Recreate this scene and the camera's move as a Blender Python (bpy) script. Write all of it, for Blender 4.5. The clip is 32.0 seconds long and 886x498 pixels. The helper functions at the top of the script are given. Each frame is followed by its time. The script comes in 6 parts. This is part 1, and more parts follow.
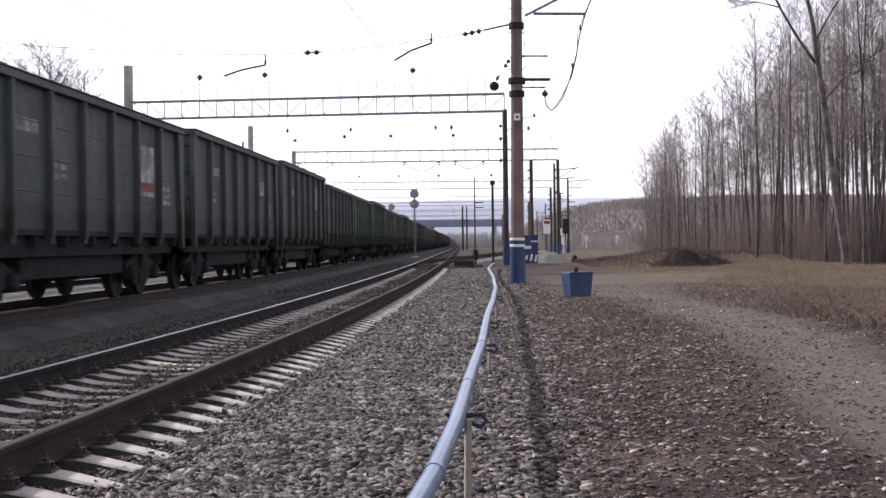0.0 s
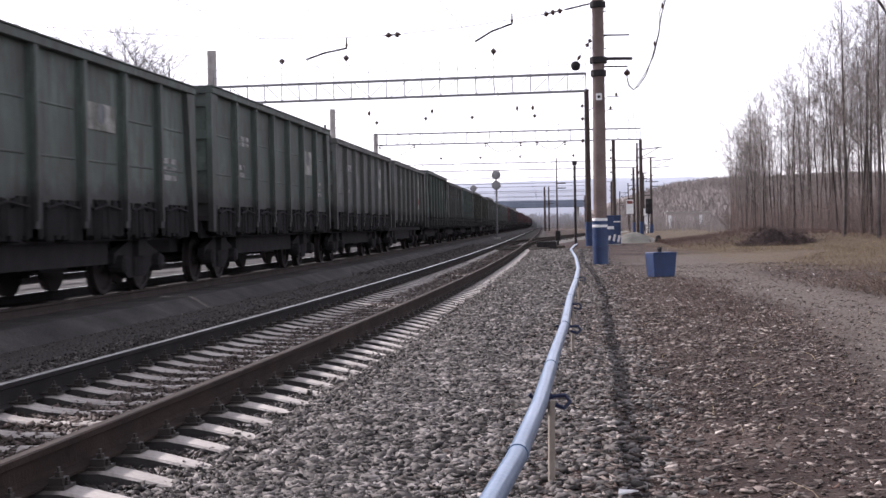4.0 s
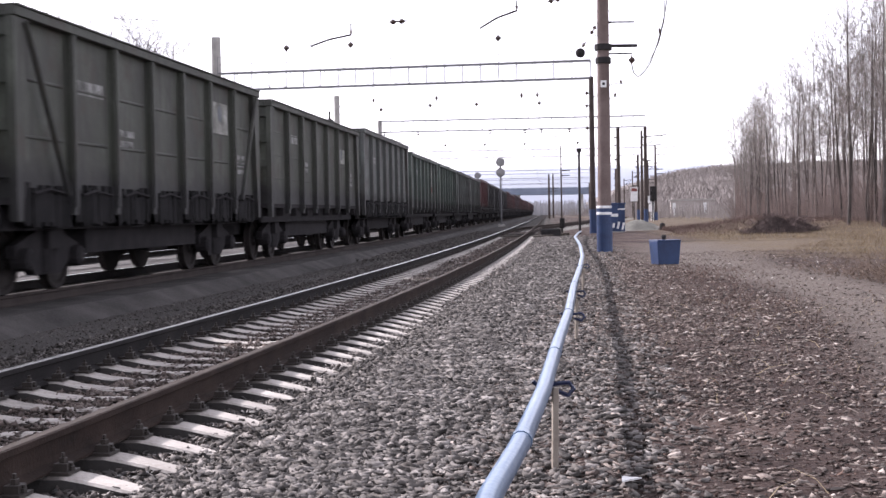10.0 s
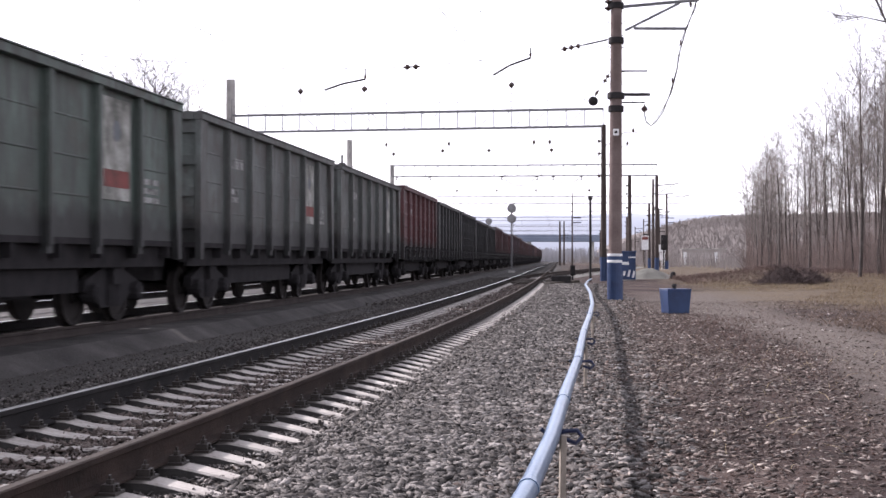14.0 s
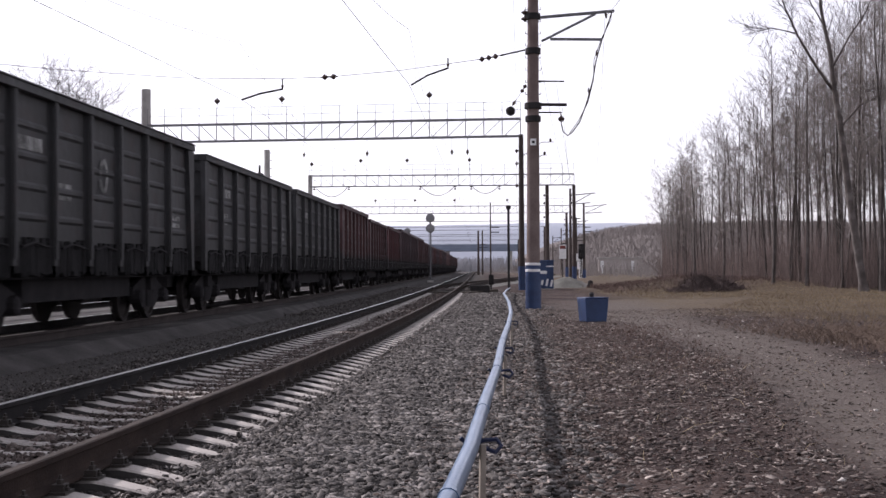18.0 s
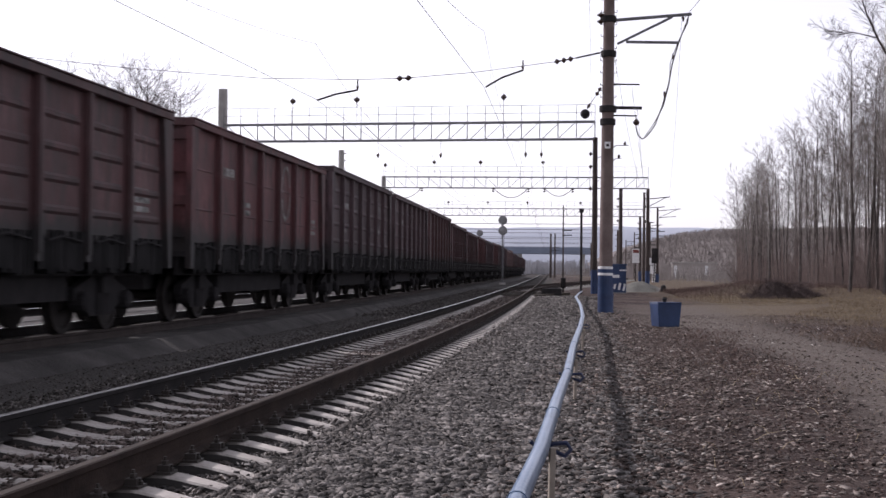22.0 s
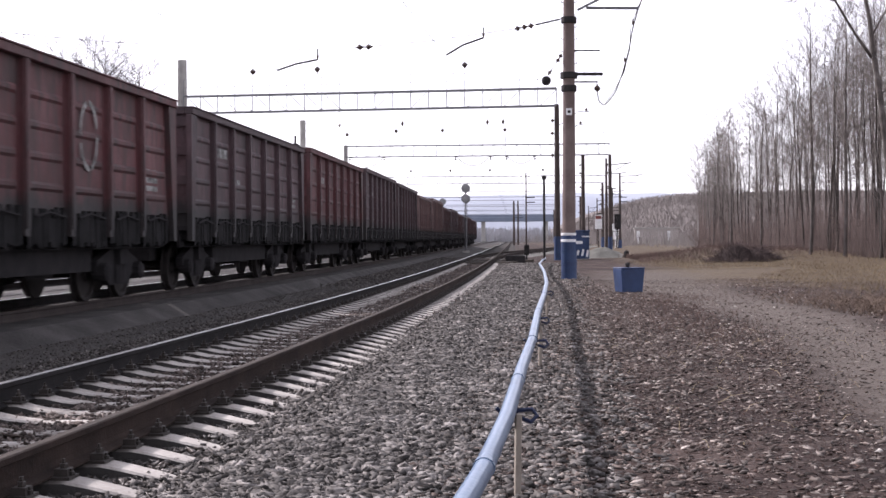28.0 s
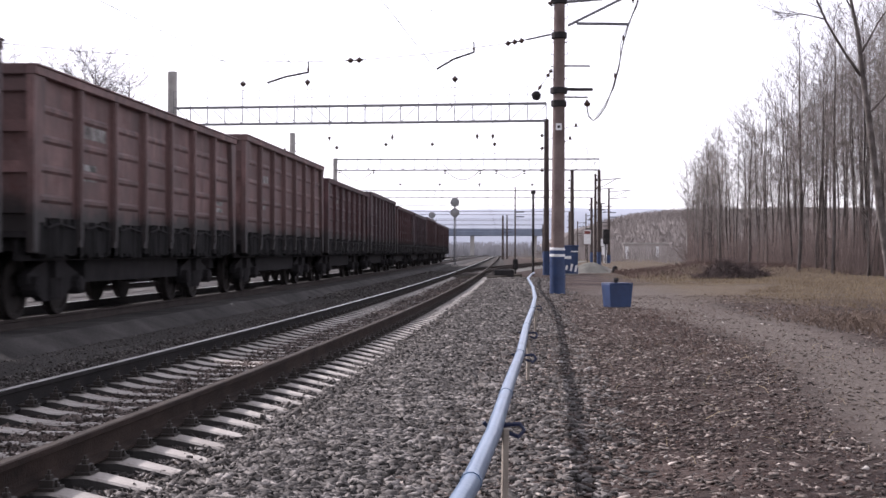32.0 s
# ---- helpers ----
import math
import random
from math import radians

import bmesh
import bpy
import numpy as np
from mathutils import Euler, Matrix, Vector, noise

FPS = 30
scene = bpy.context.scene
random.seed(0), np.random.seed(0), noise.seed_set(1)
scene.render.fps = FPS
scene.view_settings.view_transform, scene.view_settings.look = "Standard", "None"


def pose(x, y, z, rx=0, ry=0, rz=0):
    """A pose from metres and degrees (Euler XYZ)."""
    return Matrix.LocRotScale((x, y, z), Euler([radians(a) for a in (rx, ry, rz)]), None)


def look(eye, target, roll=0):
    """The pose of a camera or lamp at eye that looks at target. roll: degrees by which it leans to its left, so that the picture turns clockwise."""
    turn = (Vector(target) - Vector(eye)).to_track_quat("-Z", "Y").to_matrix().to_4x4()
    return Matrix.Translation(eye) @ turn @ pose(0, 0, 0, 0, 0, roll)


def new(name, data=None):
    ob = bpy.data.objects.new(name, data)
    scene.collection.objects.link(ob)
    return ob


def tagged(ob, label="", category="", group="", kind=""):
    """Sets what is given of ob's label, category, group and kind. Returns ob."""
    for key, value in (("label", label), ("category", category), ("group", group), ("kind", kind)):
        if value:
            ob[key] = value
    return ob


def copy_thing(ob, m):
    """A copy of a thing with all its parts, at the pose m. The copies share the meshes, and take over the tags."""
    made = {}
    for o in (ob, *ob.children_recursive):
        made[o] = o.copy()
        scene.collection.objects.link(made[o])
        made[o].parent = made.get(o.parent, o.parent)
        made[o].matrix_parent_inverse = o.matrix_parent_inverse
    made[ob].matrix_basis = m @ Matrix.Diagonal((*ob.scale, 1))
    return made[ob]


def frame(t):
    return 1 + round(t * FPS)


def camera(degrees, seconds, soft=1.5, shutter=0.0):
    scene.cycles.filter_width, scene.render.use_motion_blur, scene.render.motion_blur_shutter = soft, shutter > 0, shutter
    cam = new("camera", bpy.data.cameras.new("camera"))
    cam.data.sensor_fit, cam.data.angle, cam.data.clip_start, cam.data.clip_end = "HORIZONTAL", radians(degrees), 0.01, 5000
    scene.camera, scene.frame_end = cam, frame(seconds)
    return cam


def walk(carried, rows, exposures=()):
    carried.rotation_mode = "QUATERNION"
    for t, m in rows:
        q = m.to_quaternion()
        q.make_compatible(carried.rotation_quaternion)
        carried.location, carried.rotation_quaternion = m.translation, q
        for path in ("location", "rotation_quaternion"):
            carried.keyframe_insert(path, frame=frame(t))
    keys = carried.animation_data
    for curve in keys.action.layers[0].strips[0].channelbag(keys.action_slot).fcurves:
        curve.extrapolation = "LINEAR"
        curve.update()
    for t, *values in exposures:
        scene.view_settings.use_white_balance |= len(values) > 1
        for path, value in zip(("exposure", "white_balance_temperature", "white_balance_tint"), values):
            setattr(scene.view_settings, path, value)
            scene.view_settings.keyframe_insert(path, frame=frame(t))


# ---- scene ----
EYE_Z = 1.04


def aim(yaw, pitch, roll):
    """Camera pose at the fixed standpoint: yaw to the right, pitch down, roll of the picture to the left, in degrees."""
    return pose(0, 0, EYE_Z, 90 - pitch, 0, -yaw) @ pose(0, 0, 0, 0, 0, -roll)


cam = camera(35.09, 32.0, soft=1.5, shutter=0.3)
walk(cam, [
    (0.0, aim(3.400, 0.209, 0.640)), (0.5, aim(3.569, 0.171, 0.492)), (1.0, aim(3.414, 0.114, 0.639)),
    (1.5, aim(3.287, 0.077, 0.574)), (2.0, aim(3.327, 0.044, 0.469)), (2.5, aim(3.118, 0.162, 0.595)),
    (3.0, aim(2.300, 0.425, 0.296)), (3.5, aim(1.084, 0.768, 0.713)), (4.0, aim(0.029, 0.919, 1.093)),
    (4.5, aim(-0.493, 1.015, 1.189)), (6.5, aim(-0.230, 1.285, 0.801)), (7.0, aim(-0.229, 1.394, 0.820)),
    (7.5, aim(-0.034, 1.450, 0.708)), (8.0, aim(-0.036, 1.530, 1.024)), (8.5, aim(-0.094, 1.574, 0.957)),
    (9.0, aim(-0.000, 1.530, 1.084)), (9.5, aim(-0.132, 1.447, 0.879)), (10.0, aim(-0.147, 1.445, 0.972)),
    (10.5, aim(-0.577, 1.270, 1.117)), (11.0, aim(-1.031, 1.110, 0.760)), (11.5, aim(-1.689, 0.999, 0.951)),
    (12.0, aim(-1.934, 0.880, 0.663)), (12.5, aim(-1.875, 0.698, 0.538)), (13.0, aim(-1.465, 0.473, 0.213)),
    (13.5, aim(-1.017, 0.256, 0.158)), (14.0, aim(-0.555, -0.400, -0.021)), (14.5, aim(0.150, -0.685, 0.026)),
    (15.0, aim(0.872, -0.807, 0.050)), (15.5, aim(1.492, -0.854, 0.026)), (17.5, aim(3.039, -0.827, -0.138)),
    (18.0, aim(2.769, -0.796, 0.328)), (18.5, aim(2.140, -0.835, 0.288)), (19.0, aim(1.197, -0.752, 0.558)),
    (19.5, aim(0.640, -0.738, 0.587)), (20.0, aim(0.114, -0.668, 0.686)), (20.5, aim(-0.743, -0.657, 0.813)),
    (21.0, aim(-1.400, -0.715, 0.512)), (21.5, aim(-1.295, -0.799, -0.432)), (22.0, aim(-0.185, -0.867, -0.531)),
    (22.5, aim(0.605, -0.165, 0.031)), (23.0, aim(0.642, 0.647, 0.056)), (23.5, aim(0.401, 1.209, 0.061)),
    (24.0, aim(0.094, 1.519, 0.027)), (24.5, aim(0.260, 1.113, -0.445)), (25.0, aim(1.078, 0.677, -0.125)),
    (25.5, aim(1.316, 0.612, -0.014)), (27.5, aim(1.843, 0.438, -0.478)), (28.0, aim(1.310, 0.411, 0.373)),
    (28.5, aim(0.547, 0.242, 0.299)), (29.0, aim(-0.094, 0.156, 0.607)), (29.5, aim(-0.257, -0.041, 0.141)),
    (30.0, aim(-0.135, -0.162, -0.347)), (30.5, aim(0.055, -0.137, -0.586)), (31.0, aim(0.465, -0.077, -0.308)),
    (31.5, aim(0.933, -0.098, -0.352)), (32.0, aim(1.770, -0.153, -0.123))],
    exposures=((0.0, 0.98, 6200, 22), (4.0, 1.10, 6200, 22), (7.0, 1.45, 6200, 22), (9.0, 1.50, 6200, 22), (13.0, 1.58, 6200, 22), (14.0, 1.35, 6200, 22), (15.0, 0.75, 6200, 22), (17.5, 0.65, 6200, 22), (20.0, 0.60, 6200, 22), (22.0, 0.52, 6200, 22), (23.0, 0.70, 6200, 22), (24.0, 1.35, 6200, 22), (25.0, 1.50, 6200, 22), (28.0, 1.20, 6200, 22), (30.0, 1.20, 6200, 22), (32.0, 1.05, 6200, 22)))

# ---- world, sun ----
world = bpy.data.worlds.new("sky")
scene.world = world
world.use_nodes = True
_nt = world.node_tree
_sky = _nt.nodes.new("ShaderNodeTexSky")
_sky.sky_type, _sky.sun_disc = "NISHITA", False
_sky.sun_elevation, _sky.sun_rotation = radians(38), radians(-55)
_sky.air_density, _sky.dust_density, _sky.ozone_density = 1.0, 1.0, 1.0
_haze = _nt.nodes.new("ShaderNodeHueSaturation")
_haze.inputs["Saturation"].default_value = 0.12
_nt.links.new(_sky.outputs[0], _haze.inputs["Color"])
_nt.links.new(_haze.outputs[0], _nt.nodes["Background"].inputs[0])
_nt.nodes["Background"].inputs[1].default_value = 0.13
sun = new("sun", bpy.data.lights.new("sun", "SUN"))
sun.data.energy, sun.data.angle, sun.data.color = 2.9, radians(0.5), (1.0, 0.95, 0.88)
_az, _el = radians(-55), radians(38)
sun.matrix_world = look((0, 0, 0), (-math.sin(_az) * math.cos(_el), -math.cos(_az) * math.cos(_el), -math.sin(_el)))


# ---- materials ----
def mat(name, colors, rough=0.8, metal=0.0, scale=3.0, fine=40.0, bump=0.3, bump_scale=60.0, spread=0.5, per_object=0.0, per_island=0.0, detail=6.0):
    """Surface of two or three colours mixed by broad stains and fine grain, with relief."""
    m = bpy.data.materials.new(name)
    m.use_nodes = True
    nt = m.node_tree
    bsdf = nt.nodes["Principled BSDF"]
    co = nt.nodes.new("ShaderNodeTexCoord")
    n1, n2 = nt.nodes.new("ShaderNodeTexNoise"), nt.nodes.new("ShaderNodeTexNoise")
    n1.inputs["Scale"].default_value, n1.inputs["Detail"].default_value = scale, detail
    n2.inputs["Scale"].default_value, n2.inputs["Detail"].default_value = fine, 3.0
    mixer = nt.nodes.new("ShaderNodeMath")
    mixer.operation = "MULTIPLY_ADD"
    mixer.inputs[1].default_value = 0.35
    nt.links.new(co.outputs["Object"], n1.inputs["Vector"])
    nt.links.new(co.outputs["Object"], n2.inputs["Vector"])
    nt.links.new(n2.outputs["Fac"], mixer.inputs[0])
    sub = nt.nodes.new("ShaderNodeMath")
    sub.operation = "SUBTRACT"
    sub.inputs[1].default_value = 0.175
    nt.links.new(n1.outputs["Fac"], sub.inputs[0])
    nt.links.new(sub.outputs[0], mixer.inputs[2])
    ramp = nt.nodes.new("ShaderNodeValToRGB")
    el = ramp.color_ramp.elements
    lo, hi = 0.5 - spread * 0.5, 0.5 + spread * 0.5
    el[0].position, el[0].color = lo, (*colors[0], 1)
    el[1].position, el[1].color = hi, (*colors[-1], 1)
    for i, c in enumerate(colors[1:-1]):
        e = el.new(lo + (hi - lo) * (i + 1) / (len(colors) - 1))
        e.color = (*c, 1)
    nt.links.new(mixer.outputs[0], ramp.inputs[0])
    out = ramp.outputs[0]
    for amount, node, socket in ((per_object, "ShaderNodeObjectInfo", "Random"), (per_island, "ShaderNodeNewGeometry", "Random Per Island")):
        if amount:
            src = nt.nodes.new(node)
            hsv = nt.nodes.new("ShaderNodeHueSaturation")
            mr = nt.nodes.new("ShaderNodeMapRange")
            mr.inputs["To Min"].default_value, mr.inputs["To Max"].default_value = 1 - amount, 1 + amount
            nt.links.new(src.outputs[socket], mr.inputs[0])
            nt.links.new(mr.outputs[0], hsv.inputs["Value"])
            nt.links.new(out, hsv.inputs["Color"])
            out = hsv.outputs[0]
    nt.links.new(out, bsdf.inputs["Base Color"])
    bsdf.inputs["Roughness"].default_value, bsdf.inputs["Metallic"].default_value = rough, metal
    bsdf.inputs["Specular IOR Level"].default_value = 0.5 if rough < 0.7 else 0.15
    if bump:
        n3, b = nt.nodes.new("ShaderNodeTexNoise"), nt.nodes.new("ShaderNodeBump")
        n3.inputs["Scale"].default_value, n3.inputs["Detail"].default_value = bump_scale, 4.0
        nt.links.new(co.outputs["Object"], n3.inputs["Vector"])
        b.inputs["Strength"].default_value, b.inputs["Distance"].default_value = bump, 0.02
        nt.links.new(n3.outputs["Fac"], b.inputs["Height"])
        nt.links.new(b.outputs[0], bsdf.inputs["Normal"])
    return m


BALLAST = mat("ballast_bed", ((0.012, 0.011, 0.010), (0.033, 0.029, 0.026), (0.07, 0.062, 0.056)), 0.95, 0, 1.2, 26, 0.9, 22, 0.5)
STONE = mat("crushed_stone", ((0.037, 0.0335, 0.0315), (0.09, 0.0825, 0.0775), (0.215, 0.2, 0.19)), 0.7, 0, 5, 60, 0.15, 90, 0.5, 0, 0.82)
CRIB = mat("brown_dusted_stone", ((0.05, 0.038, 0.033), (0.1, 0.08, 0.071), (0.19, 0.16, 0.145)), 0.7, 0, 5, 60, 0.15, 90, 0.5, 0, 0.7)
OILY_STONE = mat("oil_stained_stone", ((0.014, 0.011, 0.0095), (0.034, 0.026, 0.022), (0.07, 0.058, 0.05)), 0.6, 0, 5, 60, 0.15, 90, 0.6, 0, 0.8)
DIRT = mat("brown_dirt", ((0.017, 0.0105, 0.0095), (0.036, 0.024, 0.021), (0.074, 0.054, 0.047)), 0.95, 0, 0.6, 14, 1.0, 18, 0.42)
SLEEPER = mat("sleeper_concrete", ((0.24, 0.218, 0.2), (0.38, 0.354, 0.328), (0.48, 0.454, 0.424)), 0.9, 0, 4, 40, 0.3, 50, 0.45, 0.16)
RAIL_RUST = mat("rail_rust", ((0.013, 0.009, 0.008), (0.026, 0.0175, 0.0145), (0.04, 0.027, 0.022)), 0.9, 0, 3, 40, 0.3, 60)
RAIL_DULL = mat("rail_dull_top", ((0.032, 0.025, 0.021), (0.06, 0.046, 0.039)), 0.75, 0.1, 2, 30, 0.1, 40)
RAIL_TOP = mat("rail_polished", ((0.32, 0.31, 0.31), (0.5, 0.49, 0.48)), 0.32, 1.0, 2, 30, 0.05, 40)
FASTENER = mat("oily_iron", ((0.02, 0.017, 0.015), (0.05, 0.04, 0.035)), 0.6, 0.3, 8, 40, 0.2, 60)
POLE_BROWN = mat("pole_brown", ((0.09, 0.066, 0.06), (0.15, 0.114, 0.105), (0.21, 0.168, 0.157)), 0.85, 0, 1.2, 25, 0.3, 40)
BLUE = mat("blue_paint", ((0.0075, 0.021, 0.066), (0.0125, 0.034, 0.1), (0.021, 0.049, 0.128)), 0.55, 0, 2.5, 30, 0.15, 40)
STRAP_BLUE = mat("dark_blue_plastic", ((0.006, 0.012, 0.04), (0.012, 0.022, 0.07)), 0.4, 0, 6, 40, 0, 40)
DARK_POLE = mat("dark_weathered_pole", ((0.045, 0.035, 0.032), (0.085, 0.068, 0.062)), 0.85, 0, 1.2, 25, 0.3, 40)
RAIL_OILED = mat("oiled_dark_rail", ((0.013, 0.012, 0.0125), (0.027, 0.0245, 0.0245)), 0.9, 0.0, 3, 40, 0.2, 60)
RAIL_DUSTY = mat("dusty_rail", ((0.026, 0.021, 0.02), (0.05, 0.041, 0.038)), 0.9, 0, 2, 30, 0.2, 60)
# Soot for the sleepers under the train, painted shade for pale sleepers' sides.
SLEEPER_SOOT_SHADE = mat("soot_shade_sleeper", ((0.03, 0.028, 0.027), (0.06, 0.056, 0.053)), 0.95, 0, 4, 40, 0.3, 50)
WHITE = mat("white_paint", ((0.6, 0.6, 0.6), (0.8, 0.8, 0.8)), 0.6, 0, 4, 30, 0.1, 40)
PIPE = mat("silver_paint", ((0.042, 0.082, 0.155), (0.09, 0.15, 0.245), (0.155, 0.222, 0.315)), 0.3, 0.35, 2, 30, 0.1, 30)
STEEL = mat("dull_galvanised_steel", ((0.1, 0.1, 0.105), (0.2, 0.2, 0.21)), 0.6, 0.5, 2, 20, 0.1, 30)
DARK = mat("dark_iron", ((0.018, 0.017, 0.018), (0.04, 0.037, 0.037)), 0.7, 0.2, 3, 30, 0.2, 30)
CONCRETE = mat("grey_concrete", ((0.286, 0.273, 0.260), (0.442, 0.429, 0.403)), 0.9, 0, 1.5, 20, 0.3, 30)
BARK = mat("grey_bark", ((0.042, 0.036, 0.034), (0.086, 0.075, 0.07), (0.155, 0.138, 0.13)), 0.95, 0, 1.5, 14, 0.5, 20, 0.5, 0.35)
TWIG = mat("brown_twigs", ((0.15, 0.132, 0.123), (0.26, 0.234, 0.221)), 0.95, 0, 2, 10, 0, 20, 0.5, 0.25)
FAR_TWIG = mat("distant_twigs", ((0.16, 0.143, 0.136), (0.225, 0.203, 0.194)), 0.95, 0, 0.05, 1, 0, 20, 0.5, 0, 0.1)
# Blue-grey base colour holds the haze in front of the farthest trees.
FAR_HAZE = mat("haze_blue_grey_twigs", ((0.22, 0.222, 0.24), (0.29, 0.29, 0.31)), 1.0, 0, 0.05, 1, 0, 20)
SCRUB = mat("undergrowth_twigs", ((0.12, 0.092, 0.084), (0.22, 0.175, 0.161)), 0.95, 0, 0.4, 6, 0, 20, 0.5, 0, 0.3)
GRASS = mat("dry_grass", ((0.1, 0.075, 0.048), (0.17, 0.132, 0.085), (0.26, 0.21, 0.14)), 0.95, 0, 0.5, 6, 0, 20, 0.5, 0, 0.3)
DARK_BRUSH = mat("dark_cut_brush", ((0.05, 0.038, 0.037), (0.105, 0.08, 0.076)), 0.95, 0, 2, 10, 0, 20, 0.5, 0, 0.5)
BANK_BRUSH = mat("red_brown_weeds", ((0.075, 0.052, 0.046), (0.14, 0.1, 0.086)), 0.95, 0, 0.5, 6, 0, 20, 0.5, 0, 0.4)
BRUSH = mat("dead_brush", ((0.1, 0.072, 0.056), (0.19, 0.145, 0.115)), 0.95, 0, 2, 10, 0, 20, 0.5, 0.2)
HILL = mat("wooded_slope", ((0.14, 0.125, 0.118), (0.165, 0.147, 0.14), (0.19, 0.17, 0.162)), 1.0, 0, 0.02, 0.2, 0.3, 0.3, 0.5)

PALE_GRAVEL = mat("pale_gravel", ((0.075, 0.075, 0.068), (0.125, 0.124, 0.113), (0.18, 0.178, 0.164)), 0.95, 0, 1.0, 12, 0.8, 14)
# Distance haze is painted into the ridge as a pale blue.
RIDGE_HAZE = mat("far_haze_ridge", ((0.27, 0.295, 0.35), (0.34, 0.365, 0.42)), 1.0, 0, 0.004, 0.02, 0, 1)
SPOIL = mat("dark_soil", ((0.02, 0.0155, 0.0145), (0.05, 0.039, 0.036)), 0.95, 0, 2, 14, 1.0, 14)
TIMBER = mat("tarred_timber", ((0.03, 0.026, 0.023), (0.07, 0.06, 0.05)), 0.85, 0, 3, 40, 0.3, 40)
# Blue paint lightened: haze before the overpass is in the base colour.
BRIDGE = mat("hazed_blue_grey_steel", ((0.15, 0.185, 0.25), (0.21, 0.245, 0.32)), 0.6, 0, 0.3, 5, 0, 10)
DARK_STONE = mat("coal_dusted_stone", ((0.05, 0.045, 0.042), (0.095, 0.086, 0.08), (0.17, 0.155, 0.146)), 0.7, 0, 5, 60, 0.3, 90, 0.6, 0, 0.6)
CHIP = mat("chips", ((0.034, 0.025, 0.022), (0.1, 0.08, 0.071), (0.29, 0.256, 0.23)), 0.7, 0, 5, 60, 0.1, 90, 0.45, 0, 0.75)
LITTER = mat("leaf_litter", ((0.026, 0.016, 0.0135), (0.055, 0.035, 0.029), (0.1, 0.068, 0.055)), 0.85, 0, 5, 60, 0.1, 90, 0.5, 0, 0.6)
PALE_STONE = mat("pale_stone", ((0.288, 0.264, 0.240), (0.400, 0.376, 0.352)), 0.85, 0, 5, 60, 0.2, 90, 0.6, 0, 0.3)
STALK = mat("straw", ((0.25, 0.2, 0.13), (0.38, 0.31, 0.21)), 0.9, 0, 5, 60, 0, 90, 0.6, 0, 0.3)


def oil_shade_bands(m):
    """Oil and rust round the rail seats, with the rail's shade painted in."""
    nt = m.node_tree
    bsdf = nt.nodes["Principled BSDF"]
    old = bsdf.inputs["Base Color"].links[0].from_socket
    co, xyz, size, n, add = (nt.nodes.new("ShaderNode" + k) for k in ("TexCoord", "SeparateXYZ", "Math", "TexNoise", "Math"))
    nt.links.new(co.outputs["Object"], xyz.inputs[0])
    size.operation = "ABSOLUTE"
    nt.links.new(xyz.outputs[0], size.inputs[0])
    n.inputs["Scale"].default_value = 9.0
    nt.links.new(co.outputs["Object"], n.inputs["Vector"])
    add.operation, add.inputs[1].default_value = "MULTIPLY_ADD", 0.22
    nt.links.new(n.outputs["Fac"], add.inputs[0])
    nt.links.new(size.outputs[0], add.inputs[2])
    r = nt.nodes.new("ShaderNodeValToRGB")
    ramp = r.color_ramp.elements
    ramp[0].position, ramp[0].color, ramp[1].color = 0.0, (0, 0, 0, 1), (0, 0, 0, 1)
    for p, v in ((0.72, 0.0), (0.84, 0.75), (1.0, 0.75), (1.08, 0.0)):
        ramp.new(p / 1.3).color = (v, v, v, 1)
    k = nt.nodes.new("ShaderNodeMath")
    k.operation, k.inputs[1].default_value = "DIVIDE", 1.3
    nt.links.new(add.outputs[0], k.inputs[0])
    nt.links.new(k.outputs[0], r.inputs[0])
    mix = nt.nodes.new("ShaderNodeMix")
    mix.data_type = "RGBA"
    nt.links.new(r.outputs[0], mix.inputs[0])
    nt.links.new(old, mix.inputs[6])
    mix.inputs[7].default_value = (0.022, 0.018, 0.016, 1)
    nt.links.new(mix.outputs[2], bsdf.inputs["Base Color"])


oil_shade_bands(SLEEPER)


